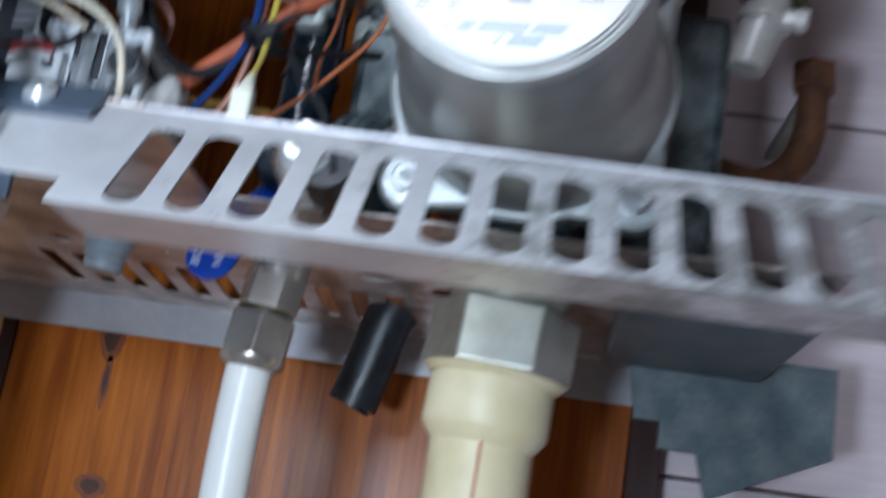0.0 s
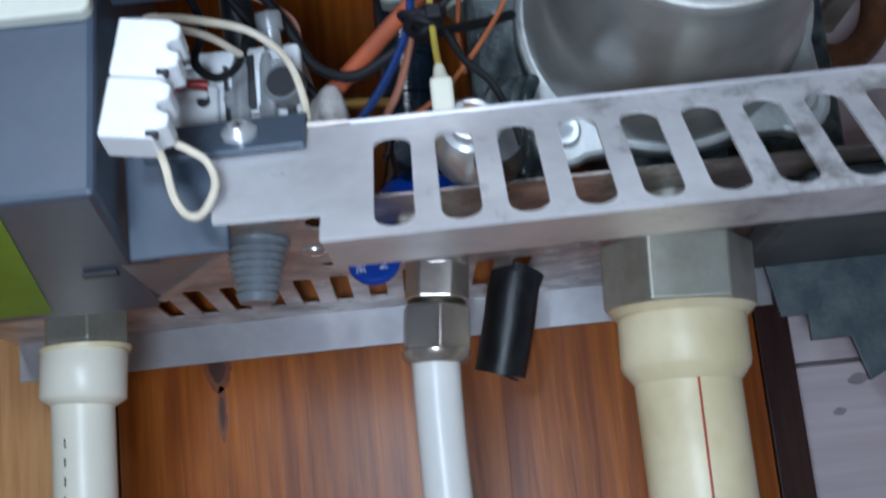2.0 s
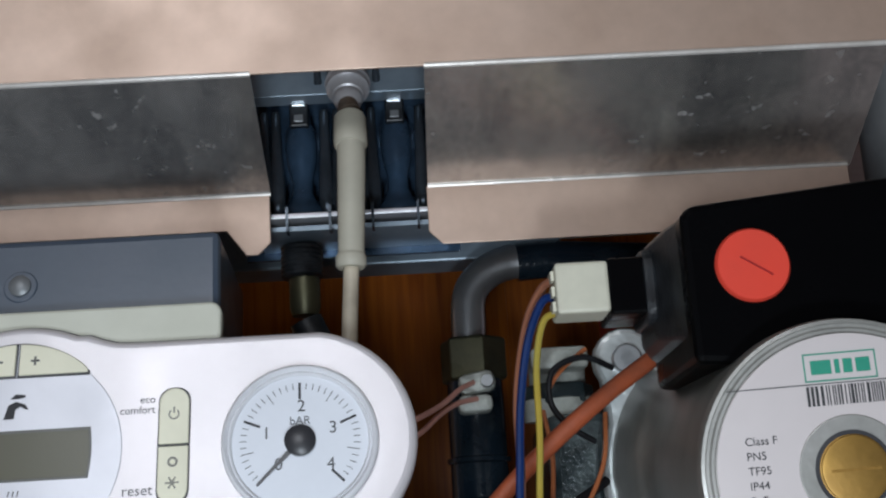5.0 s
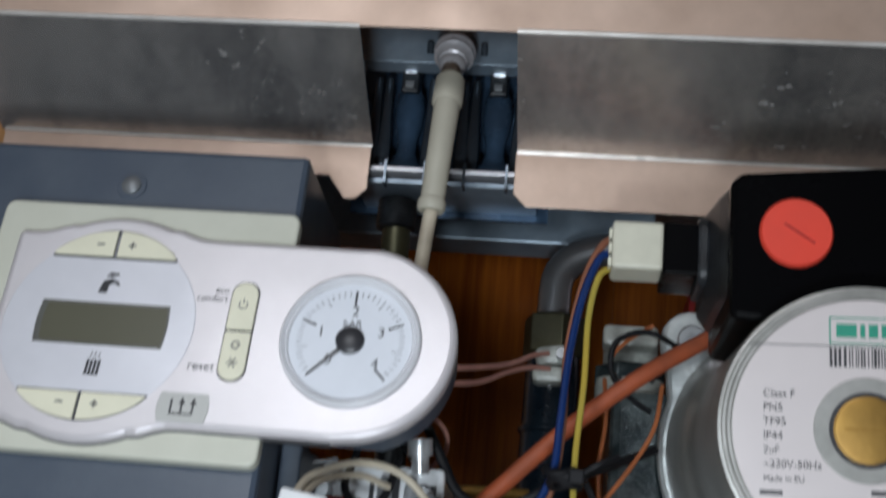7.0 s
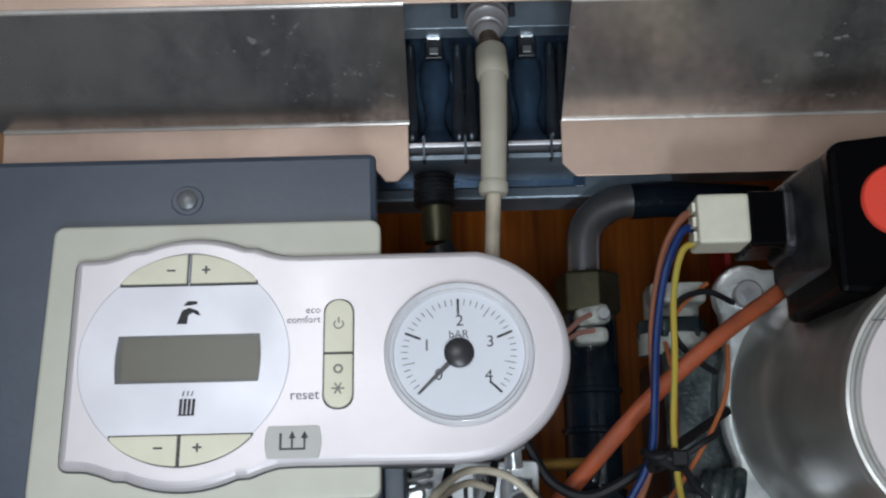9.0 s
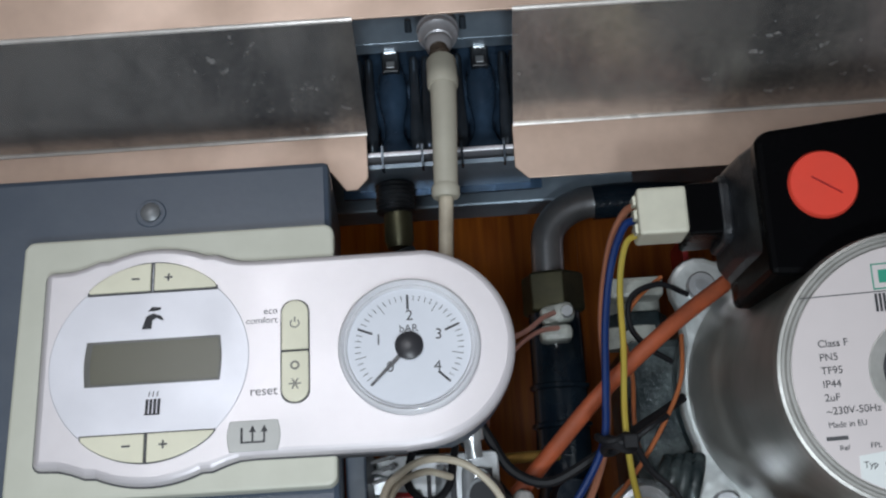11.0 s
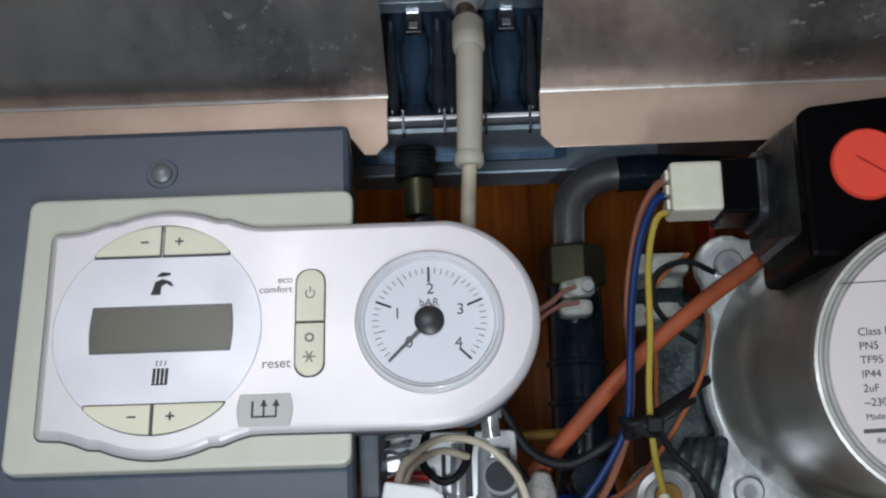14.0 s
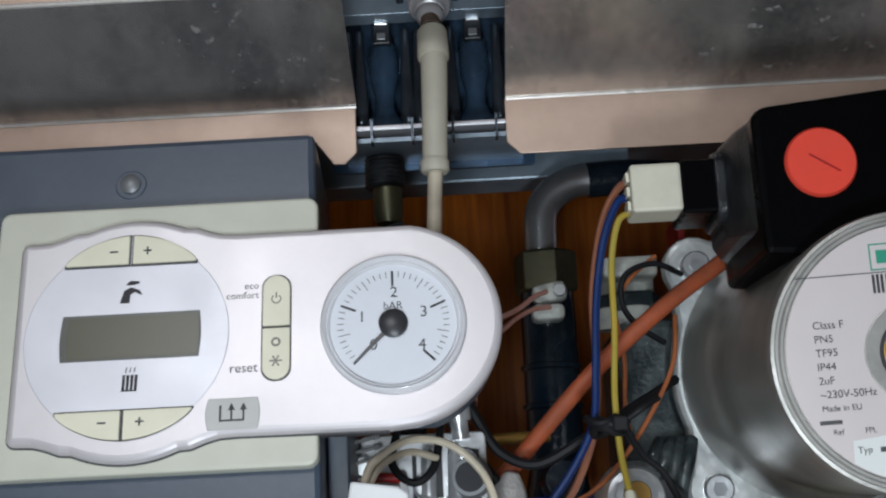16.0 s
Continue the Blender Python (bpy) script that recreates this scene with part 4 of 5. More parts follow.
for a, b in zip(rings, rings[1:]):
    for k in range(4):
        bm.faces.new((a[k], a[(k + 1) % 4], b[(k + 1) % 4], b[k]))
bm.faces.new(rings[0]), bm.faces.new(rings[-1])
part("box_shoulder", bm, BLACK_GREY, pump, "dusty tapering side of the box", bevel=0.0015)
part("cable_collar", prism(bmesh.new(), round_rect(0.3350, 0.3640, 1.5500, 1.5745, 0.006, 5), -0.0012, 0.0030, Matrix(((0, 0, 1, 0), (1, 0, 0, 0), (0, 1, 0, 0), (0, 0, 0, 1)))), BLACK_GREY, pump, "dusty rounded collar of the plug socket", bevel=0.0012)
dk = part("selector_knob", lathe(bmesh.new(), (0.0262, 0.3088, 1.5602), (0.0262, 0.3066, 1.5602), ((0, 0.0113), (0.6, 0.0113), (1, 0.0106)), 48), RED, tb, "flat red speed selector", smooth=True)
bm = box(bmesh.new(), -0.0045, 0.0065, -0.0002, 0, -0.0003, 0.0003, Matrix.Translation((0.0262, 0.3066, 1.5602)) @ Matrix.Rotation(radians(33), 4, "Y"))
part("knob_mark", bm, RED_WIRE, dk)
part("plug_socket", box(bmesh.new(), -0.0125, 0.004, 0.336, 0.362, 1.5530, 1.5715), BLACK, pump, "black plug socket", bevel=0.001)

con = thing("plug_connector", (-0.021, 0.345, 1.5515), "ivory plastic plug with three coloured wires", "connector")
part("plug_body", box(bmesh.new(), -0.0298, -0.0126, 0.3345, 0.352, 1.5538, 1.5705), CONN, con, bevel=0.0012)
for k, z in enumerate((1.5570, 1.562, 1.5670)):
    part("wire_entry", box(bmesh.new(), -0.0308, -0.0290, 0.3385, 0.347, z - 0.0016, z + 0.0016), CONN, con)

# ---------------------------------------------------------------- combustion chamber above
ch = thing("chamber_cover", (-0.09, 0.36, 1.641), "warm-toned steel combustion chamber cover with folded channels", "boiler cover")
part("front_sheet", box(bmesh.new(), -0.285, 0.0925, 0.337, 0.3382, 1.6415, 2.02), COVER, ch, "broad sheet front, warm reflected light in its colour", bevel=0.0004)
SM = Matrix(((0, 0, 1, 0), (1, 0, 0, 0), (0, 1, 0, 0), (0, 0, 0, 1)))


def sheet(bm, pts, x0, x1, t=0.0010):
    """A folded sheet: a line of (y, z) run along x."""
    o = list(pts) + [(y + t, z + t * 0.6) for y, z in pts[::-1]]
    return prism(bm, o, x0, x1, SM)


for x0, x1 in ((-0.281, -0.1258), (-0.0675, 0.0905)):
    part("channel_web", sheet(bmesh.new(), [(0.3372, 1.6412), (0.3900, 1.6155)], x0, x1), SHEET, ch, "sloping bright steel web with dust and painted dark reflections")
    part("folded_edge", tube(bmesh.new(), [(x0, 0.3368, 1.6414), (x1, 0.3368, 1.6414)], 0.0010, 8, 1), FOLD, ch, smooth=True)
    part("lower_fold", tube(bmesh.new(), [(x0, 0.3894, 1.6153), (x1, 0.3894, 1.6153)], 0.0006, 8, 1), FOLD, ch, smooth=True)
for x0, x1, c in ((-0.281, -0.1262, 1), (-0.0680, 0.0905, -1)):
    o = [(x0, 1.6155), (x1, 1.6155), (x1, 1.598 if c > 0 else 1.593), (x1 - 0.005 * (c > 0), 1.593), (x0 + 0.005 * (c < 0), 1.593), (x0, 1.598 if c < 0 else 1.593)]
    if c > 0:
        o = [(x0, 1.6155), (x1, 1.6155), (x1, 1.597), (x1 - 0.0045, 1.5925), (x1 - 0.0090, 1.5925), (x1 - 0.0160, 1.602), (x0, 1.602)]
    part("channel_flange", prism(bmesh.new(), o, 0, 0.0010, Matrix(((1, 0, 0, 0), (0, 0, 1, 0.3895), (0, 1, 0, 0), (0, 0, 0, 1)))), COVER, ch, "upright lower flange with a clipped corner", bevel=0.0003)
part("end_cheek", prism(bmesh.new(), [(0.3372, 1.6412), (0.3900, 1.6155), (0.46, 1.6155), (0.46, 1.70), (0.3372, 1.70)], 0.0905, 0.0918, SM), SHEET, ch)
part("end_cheek", prism(bmesh.new(), [(0.3372, 1.6412), (0.3900, 1.6155), (0.46, 1.6155), (0.46, 1.70), (0.3372, 1.70)], -0.2825, -0.2812, SM), SHEET, ch)
part("chamber_floor", box(bmesh.new(), -0.285, 0.0905, 0.43, 0.60, 1.646, 1.72), BURNER, ch, "dark underside of the chamber", bevel=0.001)

# ---------------------------------------------------------------- burner seen in the gap
bu = thing("gas_burner", (-0.097, 0.42, 1.586), "blue-grey steel gas burner with upright slotted blades", "burner")
part("manifold_bar", box(bmesh.new(), -0.172, -0.006, 0.4960, 0.5200, 1.6125, 1.6450), BURNER, bu, "dark steel manifold bar", bevel=0.001)
part("manifold_ledge", box(bmesh.new(), -0.133, -0.060, 0.3945, 0.4320, 1.6072, 1.6092), ZINC, bu, "bright ledge with notches", bevel=0.0005)
part("top_plate", box(bmesh.new(), -0.135, -0.058, 0.398, 0.408, 1.6572, 1.6760), BURNER, bu, "grey upper mounting plate", bevel=0.0003)
for x in (-0.1074, -0.0848):
    part("plate_peg", lathe(bmesh.new(), (x, 0.3982, 1.6620), (x, 0.3945, 1.6655), ((0, 0.0016), (1, 0.0013)), 12), HOOK, bu, "small dark peg", smooth=True)
part("burner_back", box(bmesh.new(), -0.140, -0.055, 0.4290, 0.4310, 1.6000, 1.6700), BLADE, bu, "blued back sheet of the burner")
for x in (-0.1160, -0.0785):
    bm = lathe(bmesh.new(), (x, 0.4150, 1.6105), (x, 0.4150, 1.6595), ((0, 0.0092), (0.06, 0.0095), (0.14, 0.0070), (0.24, 0.0042), (0.34, 0.0040), (0.50, 0.0058), (0.64, 0.0064), (0.78, 0.0058), (0.84, 0.0040), (1, 0.0036)), 24)
    part("burner_nozzle", bm, BLADE, bu, "bottle-shaped blued burner nozzle", smooth=True)
    nc = part("nozzle_clip", box(bmesh.new(), x - 0.0036, x + 0.0036, 0.4065, 0.4120, 1.6480, 1.6580), BLACK_GREY, bu, "dark clip with a bright strip for a glint", bevel=0.0006)
    # pale strip set on the clip as its bright glint
    part("clip_glint", box(bmesh.new(), x - 0.0026, x + 0.0026, 0.4056, 0.4066, 1.6560, 1.6574), BOLT, nc, bevel=0.0003)
    part("clip_face", box(bmesh.new(), x - 0.0018, x + 0.0018, 0.4056, 0.4066, 1.6495, 1.6525), STEEL_PIPE, nc, bevel=0.0003)
for x in (-0.1300, -0.1255, -0.1065, -0.1015, -0.0925, -0.0880, -0.0690, -0.0645):
    bm = lathe(bmesh.new(), (x, 0.4120, 1.6125), (x, 0.4120, 1.6560), ((0, 0.0006), (0.03, 0.0022), (0.12, 0.0031), (0.30, 0.0030), (0.6, 0.0022), (0.95, 0.0019), (1, 0.0014)), 14)
    part("burner_hook", bm, HOOK, bu, "dark rounded rod hugging the nozzle", smooth=True)
part("second_ledge", box(bmesh.new(), -0.133, -0.060, 0.3975, 0.4320, 1.6030, 1.6048), BURNER, bu)
for x in (-0.1205, -0.1045, -0.0885, -0.0715):
    part("ledge_notch", box(bmesh.new(), x - 0.0005, x + 0.0005, 0.3938, 0.4000, 1.6020, 1.6115), HOOK, bu, "dark notch in the ledge")
nip = thing("threaded_nipple", (-0.110, 0.413, 1.574), "dark threaded nipple with a brass end under the manifold", "fitting")
bm = bmesh.new()
prof = []
for k in range(7):
    prof += [(k / 7, 0.0077), ((k + 0.5) / 7, 0.0083)]
lathe(bm, (-0.1172, 0.415, 1.6015), (-0.1172, 0.415, 1.5885), prof + [(1, 0.0070)], 24)
part("thread", bm, BLACK_GREY, nip, smooth=True)
part("brass_end", lathe(bmesh.new(), (-0.1165, 0.415, 1.5890), (-0.1165, 0.415, 1.5740), ((0, 0.0060), (0.8, 0.0060), (1, 0.0050)), 20), BRASS_OLD, nip, "tarnished brass end", smooth=True)
part("lower_tube", tube(bmesh.new(), [(-0.1165, 0.415, 1.572), (-0.110, 0.416, 1.555), (-0.112, 0.42, 1.535), (-0.112, 0.43, 1.50), (-0.112, 0.44, 1.447)], 0.0065, 14), BLACK_GREY, nip, smooth=True)

# ignition lead: cap, sleeve, thin wire
ig = thing("ignition_lead", (-0.094, 0.37, 1.644), "beige silicone sleeved ignition lead with a metal cap", "cable")
part("cap", lathe(bmesh.new(), (-0.0953, 0.386, 1.6600), (-0.0952, 0.376, 1.6440), ((0, 0.0040), (0.10, 0.0056), (0.16, 0.0058), (0.20, 0.0080), (0.32, 0.0085), (0.36, 0.0078), (0.40, 0.0077), (0.44, 0.0082), (0.52, 0.0080), (0.58, 0.0066), (0.72, 0.0058), (0.74, 0.0050), (0.80, 0.0056), (0.90, 0.0052), (1, 0.0038)), 28), ZINC, ig, "bright stacked metal electrode cap", smooth=True)
part("neck", lathe(bmesh.new(), (-0.0952, 0.376, 1.6445), (-0.0945, 0.372, 1.6360), ((0, 0.0036), (0.3, 0.0034), (0.35, 0.0042), (0.5, 0.0042), (0.55, 0.0034), (1, 0.0034)), 18), RUST, ig, "rusty electrode neck", smooth=True)
part("sleeve_cuff", lathe(bmesh.new(), (-0.0946, 0.3715, 1.6372), (-0.0944, 0.3660, 1.6240), ((0, 0.0050), (0.06, 0.0058), (0.9, 0.0060), (1, 0.0054)), 24), SLEEVE, ig, smooth=True)
part("sleeve", tube(bmesh.new(), [(-0.0945, 0.371, 1.6370), (-0.0943, 0.366, 1.6240), (-0.0948, 0.362, 1.6050), (-0.0957, 0.360, 1.5800)], 0.0052, 18, 8, (0.0054, 0.0045)), SLEEVE, ig, smooth=True)
part("sleeve_collar", lathe(bmesh.new(), (-0.0957, 0.360, 1.5835), (-0.0958, 0.3598, 1.5785), ((0, 0.0046), (0.2, 0.0053), (0.8, 0.0053), (1, 0.0046)), 18), SLEEVE, ig, smooth=True)
part("lead", tube(bmesh.new(), [(-0.0957, 0.360, 1.5800), (-0.0968, 0.357, 1.5600), (-0.0985, 0.353, 1.5300), (-0.102, 0.355, 1.50)], 0.0027, 12), WIRE_CREAM, ig, "thin off-white lead", smooth=True)

# ---------------------------------------------------------------- steel elbow, nut and black valve body
el = thing("return_pipe", (-0.048, 0.485, 1.4456), "grey steel elbow pipe on a black plastic valve", "pipe")
part("elbow", tube(bmesh.new(), [(0.030, 0.487, 1.6050), (-0.014, 0.486, 1.6078), (-0.036, 0.485, 1.6060), (-0.0490, 0.485, 1.5955), (-0.0512, 0.485, 1.5780), (-0.0510, 0.485, 1.5650)], 0.0076, 18), ELBOW, el, "bent grey steel pipe", smooth=True)
# black cover over the upper run stands in for the chamber's shadow
part("shaded_run", tube(bmesh.new(), [(0.034, 0.487, 1.6048), (0.010, 0.487, 1.6066), (-0.012, 0.486, 1.6078), (-0.028, 0.4855, 1.6070)], 0.0083, 18), VALVE, el, "dark sleeve painting shade on the upper pipe run", smooth=True)
part("union_nut", hexnut(bmesh.new(), (-0.0500, 0.485, 1.5735), (-0.0500, 0.485, 1.5545), 0.0295, 0.25), BRASS_OLD, el, "tarnished brass union nut", bevel=0.0006)
prof = [(0, 0.0120), (0.1, 0.0124)]
for s in (0.30, 0.46, 0.70):
    prof += [(s, 0.0124), (s + 0.006, 0.0137), (s + 0.022, 0.0137), (s + 0.028, 0.0124)]
bm = lathe(bmesh.new(), (-0.0500, 0.485, 1.5550), (-0.0510, 0.485, 1.4460), prof + [(0.80, 0.0140), (0.9, 0.0175), (1, 0.0175)], 32)
part("valve_body", bm, VALVE, el, "blue-black ribbed plastic valve body", smooth=True)
part("blue_collar", lathe(bmesh.new(), (-0.0500, 0.482, 1.4466), (-0.0500, 0.482, 1.4640), ((0, 0.0178), (0.7, 0.0178), (0.9, 0.0165), (1, 0.0145)), 28), BLUE, el, "blue plastic collar at the foot of the valve", smooth=True)
part("valve_port", lathe(bmesh.new(), (-0.050, 0.476, 1.470), (-0.050, 0.450, 1.470), ((0, 0.010), (0.8, 0.010), (1, 0.008)), 24), VALVE, el, smooth=True)
cl = part("sensor_clip", box(bmesh.new(), -0.0570, -0.0415, 0.4655, 0.4800, 1.5475, 1.5565, Matrix.Translation((-0.05, 0, 1.548)) @ Matrix.Rotation(radians(-10), 4, "Y") @ Matrix.Translation((0.05, 0, -1.548))), CLEAR, el, "cloudy grey sensor clip", bevel=0.003)
part("clip_screw", lathe(bmesh.new(), (-0.046, 0.4645, 1.5520), (-0.046, 0.4615, 1.5520), ((0, 0.003), (1, 0.0025)), 12), BOLT, cl, smooth=True)
part("clip_tab", box(bmesh.new(), -0.0585, -0.0440, 0.4625, 0.4760, 1.5392, 1.5465), CLEAR, cl, bevel=0.0025)
wire("sensor_wire", [(-0.0520, 0.460, 1.5510), (-0.0580, 0.448, 1.5470), (-0.066, 0.430, 1.5390), (-0.078, 0.400, 1.5300), (-0.098, 0.360, 1.520)], 0.0011, WIRE_PINK, "thin pink insulated sensor wire")
wire("sensor_wire", [(-0.0510, 0.459, 1.5440), (-0.0590, 0.445, 1.5410), (-0.067, 0.428, 1.5350), (-0.078, 0.400, 1.5240), (-0.098, 0.360, 1.515)], 0.0011, WIRE_PINK, "thin pink insulated sensor wire")
wire("sensor_wire", [(-0.100, 0.38, 1.51), (-0.0880, 0.390, 1.5050), (-0.086, 0.395, 1.4970), (-0.092, 0.40, 1.490)], 0.0010, WIRE_PINK, "thin pink sensor wire curling down")

# ---------------------------------------------------------------- loose tubes and wires
wire("orange_tube", [(0.020, 0.402, 1.5550), (0.012, 0.397, 1.5480), (-0.012, 0.392, 1.5315), (-0.040, 0.390, 1.5085), (-0.066, 0.386, 1.4820), (-0.082, 0.384, 1.4650), (-0.091, 0.384, 1.4530)], 0.0032, ORANGE, "soft orange-red silicone tube", "tube", 14)
part("end_cuff", lathe(bmesh.new(), (0.022, 0.403, 1.5568), (0.014, 0.398, 1.5498), ((0, 0.0036), (0.1, 0.0044), (0.9, 0.0044), (1, 0.0038)), 16), ORANGE, bpy.data.objects["orange_tube"], "thicker end of the tube", smooth=True)
wire("earth_wire", [(-0.0290, 0.343, 1.5560), (-0.0335, 0.347, 1.5535), (-0.0362, 0.352, 1.5400), (-0.0365, 0.356, 1.5180), (-0.0380, 0.358, 1.4950), (-0.0380, 0.354, 1.4760), (-0.0374, 0.343, 1.4620), (-0.0373, 0.340, 1.4560)], 0.00115, WIRE_YELLOW, "yellow-green earth wire to a flat terminal")
wire("blue_wire", [(-0.0290, 0.343, 1.5610), (-0.0335, 0.346, 1.5600), (-0.0385, 0.352, 1.5480), (-0.0420, 0.356, 1.5280), (-0.0438, 0.358, 1.5050), (-0.0455, 0.362, 1.4870), (-0.0530, 0.366, 1.4720), (-0.0640, 0.370, 1.4580), (-0.074, 0.374, 1.4500)], 0.0014, WIRE_BLUE, "blue insulated pump supply wire")
wire("brown_wire", [(-0.0290, 0.343, 1.5665), (-0.0330, 0.348, 1.5650), (-0.0385, 0.355, 1.5540), (-0.0428, 0.360, 1.5300), (-0.0430, 0.362, 1.5050), (-0.0450, 0.365, 1.4850), (-0.0510, 0.372, 1.4680), (-0.060, 0.376, 1.4540)], 0.0014, WIRE_BROWN, "brown insulated pump supply wire")
wire("black_wire", [(-0.102, 0.372, 1.512), (-0.0930, 0.374, 1.5040), (-0.0860, 0.376, 1.4920), (-0.0780, 0.376, 1.4790), (-0.0650, 0.374, 1.4740), (-0.0480, 0.372, 1.4820), (-0.0360, 0.380, 1.4890), (-0.0200, 0.398, 1.4980), (-0.008, 0.41, 1.505)], 0.0019, WIRE_BLACK, "black lead sagging between the fittings")
wire("black_wire", [(-0.106, 0.368, 1.505), (-0.0990, 0.37, 1.4950), (-0.0890, 0.372, 1.4820), (-0.0790, 0.376, 1.4680), (-0.072, 0.380, 1.4570)], 0.0016, WIRE_BLACK, "black lead running down to the base")
wire("black_wire", [(-0.118, 0.36, 1.505), (-0.1130, 0.358, 1.4900), (-0.1150, 0.352, 1.4760), (-0.1080, 0.350, 1.4690), (-0.1010, 0.352, 1.4740), (-0.098, 0.358, 1.488)], 0.0014, WIRE_BLACK, "black cable looped below the panel")
tie = thing("cable_tie", (-0.041, 0.360, 1.484), "black tie knotted tightly round the wire bundle", "cable tie")
for k, (dx, dz) in enumerate(((0.0, 0.0), (0.0014, 0.0024), (-0.0018, 0.0034))):
    bm = tube(bmesh.new(), [(-0.041 + dx + 0.0052 * math.cos(q), 0.3595 + 0.0050 * math.sin(q), 1.4835 + dz + 0.0012 * math.sin(q * 2 + k)) for q in [n * math.tau / 10 for n in range(11)]], 0.0015, 8, 4)
    part("tie_turn", bm, WIRE_BLACK, tie, smooth=True)
part("tie_head", box(bmesh.new(), -0.0400, -0.0345, 0.3520, 0.3570, 1.4830, 1.4880), WIRE_BLACK, tie, "square head of the tie", bevel=0.0008)
part("tie_tail", tube(bmesh.new(), [(-0.037, 0.3545, 1.4855), (-0.030, 0.352, 1.4900), (-0.0235, 0.356, 1.4935)], 0.0011, 8), WIRE_BLACK, tie, smooth=True)
wire("orange_wire", [(-0.0060, 0.410, 1.5300), (-0.0090, 0.404, 1.5120), (-0.0180, 0.398, 1.4950), (-0.0320, 0.392, 1.4760), (-0.0450, 0.388, 1.4640), (-0.064, 0.386, 1.4560)], 0.0009, WIRE_ORANGE, "thin orange-brown insulated wire beside the pump")
wire("orange_wire", [(-0.0280, 0.420, 1.5330), (-0.0270, 0.410, 1.5150), (-0.0290, 0.402, 1.4960), (-0.028, 0.398, 1.480)], 0.0009, WIRE_ORANGE, "thin orange-brown insulated wire beside the pump")
wire("orange_wire", [(-0.0100, 0.42, 1.556), (-0.0200, 0.415, 1.5480), (-0.0260, 0.412, 1.5400), (-0.0250, 0.410, 1.5330), (-0.020, 0.41, 1.526)], 0.0009, WIRE_ORANGE, "thin orange-brown insulated wire beside the pump")
wire("black_wire", [(0.000, 0.42, 1.548), (-0.0120, 0.415, 1.5520), (-0.0240, 0.412, 1.5470), (-0.0260, 0.410, 1.5350), (-0.0200, 0.41, 1.5260), (-0.010, 0.415, 1.520)], 0.0012, WIRE_BLACK, "black lead curled beside the pump")
wire("grey_wire", [(-0.0340, 0.372, 1.4860), (-0.0280, 0.376, 1.4760), (-0.0200, 0.378, 1.4680), (-0.0140, 0.380, 1.4540), (-0.012, 0.382, 1.4460)], 0.0013, WIRE_BLACK, "dark lead bending to the base")
wire("copper_tube", [(-0.130, 0.44, 1.484), (-0.1000, 0.44, 1.4860), (-0.0750, 0.44, 1.4875), (-0.056, 0.446, 1.488)], 0.0024, BRASS, "thin bare copper capillary tube", "tube", 12)
tp = thing("earth_terminal", (-0.0368, 0.360, 1.4456), "clear sleeved flat terminal on the base", "terminal")
part("sleeve", box(bmesh.new(), -0.0408, -0.0338, 0.3350, 0.3412, 1.4446, 1.4565), CONN, tp, bevel=0.0012)
part("neck", lathe(bmesh.new(), (-0.0374, 0.3430, 1.4620), (-0.0373, 0.3390, 1.4560), ((0, 0.0018), (1, 0.0026)), 12), CONN, tp, smooth=True)
bl = thing("wire_joint", (-0.075, 0.382, 1.4456), "cloudy moulded joint of several wires", "connector")
part("joint_body", lathe(bmesh.new(), (-0.0800, 0.380, 1.4455), (-0.0740, 0.376, 1.4720), ((0, 0.0085), (0.2, 0.0095), (0.55, 0.0088), (0.8, 0.0060), (1, 0.0025)), 9), JOINT, bl, bevel=0.0012)
cap = thing("pressure_port", (-0.028, 0.405, 1.4456), "round zinc valve cap with a brass core", "valve")
part("cap_body", lathe(bmesh.new(), (-0.0270, 0.425, 1.4590), (-0.0280, 0.396, 1.4620), ((0, 0.0150), (0.55, 0.0145), (0.8, 0.0105), (0.82, 0.0080), (1, 0.0076)), 32), BOLT, cap, smooth=True)
part("core", lathe(bmesh.new(), (-0.0280, 0.396, 1.4620), (-0.0281, 0.3925, 1.4622), ((0, 0.0052), (1, 0.0044)), 18), BRASS, cap, "brass core", smooth=True)
part("outer_ring", lathe(bmesh.new(), (-0.0190, 0.43, 1.4550), (-0.0200, 0.402, 1.4570), ((0, 0.0125), (0.85, 0.0125), (1, 0.0105)), 32), BLACK_GREY, cap, "dark ring behind the cap", smooth=True)
hs = thing("corrugated_hose", (-0.012, 0.41, 1.4456), "dusty grey ribbed hose beside the pump", "hose")
for k in range(4):
    part("hose_fold", tube(bmesh.new(), [(-0.022 + 0.004 * k, 0.418, 1.446), (-0.023 + 0.0045 * k, 0.412, 1.462), (-0.019 + 0.0045 * k, 0.412, 1.4745), (-0.0145 + 0.004 * k, 0.42, 1.482)], 0.0028, 10), CASTING, hs, smooth=True)

# shiny bracket and bits below the panel
fo = thing("valve_block", (-0.108, 0.40, 1.4456), "bright zinc gas valve block with screws and painted reflections", "gas valve")
part("block", box(bmesh.new(), -0.127, -0.083, 0.369, 0.425, 1.4450, 1.4865), FOIL, fo, "zinc block with its mirror shine painted white", bevel=0.002)
for x, z in ((-0.126, 1.476), (-0.105, 1.468), (-0.090, 1.476), (-0.098, 1.458), (-0.118, 1.457)):
    part("block_screw", lathe(bmesh.new(), (x, 0.369, z), (x, 0.3650, z), ((0, 0.0042), (0.6, 0.0042), (1, 0.003)), 14), BOLT, fo, smooth=True)
part("block_plate", box(bmesh.new(), -0.129, -0.1105, 0.3625, 0.3685, 1.4465, 1.4720), FOIL, fo, "folded plate with a hole, its shine painted white", bevel=0.001)
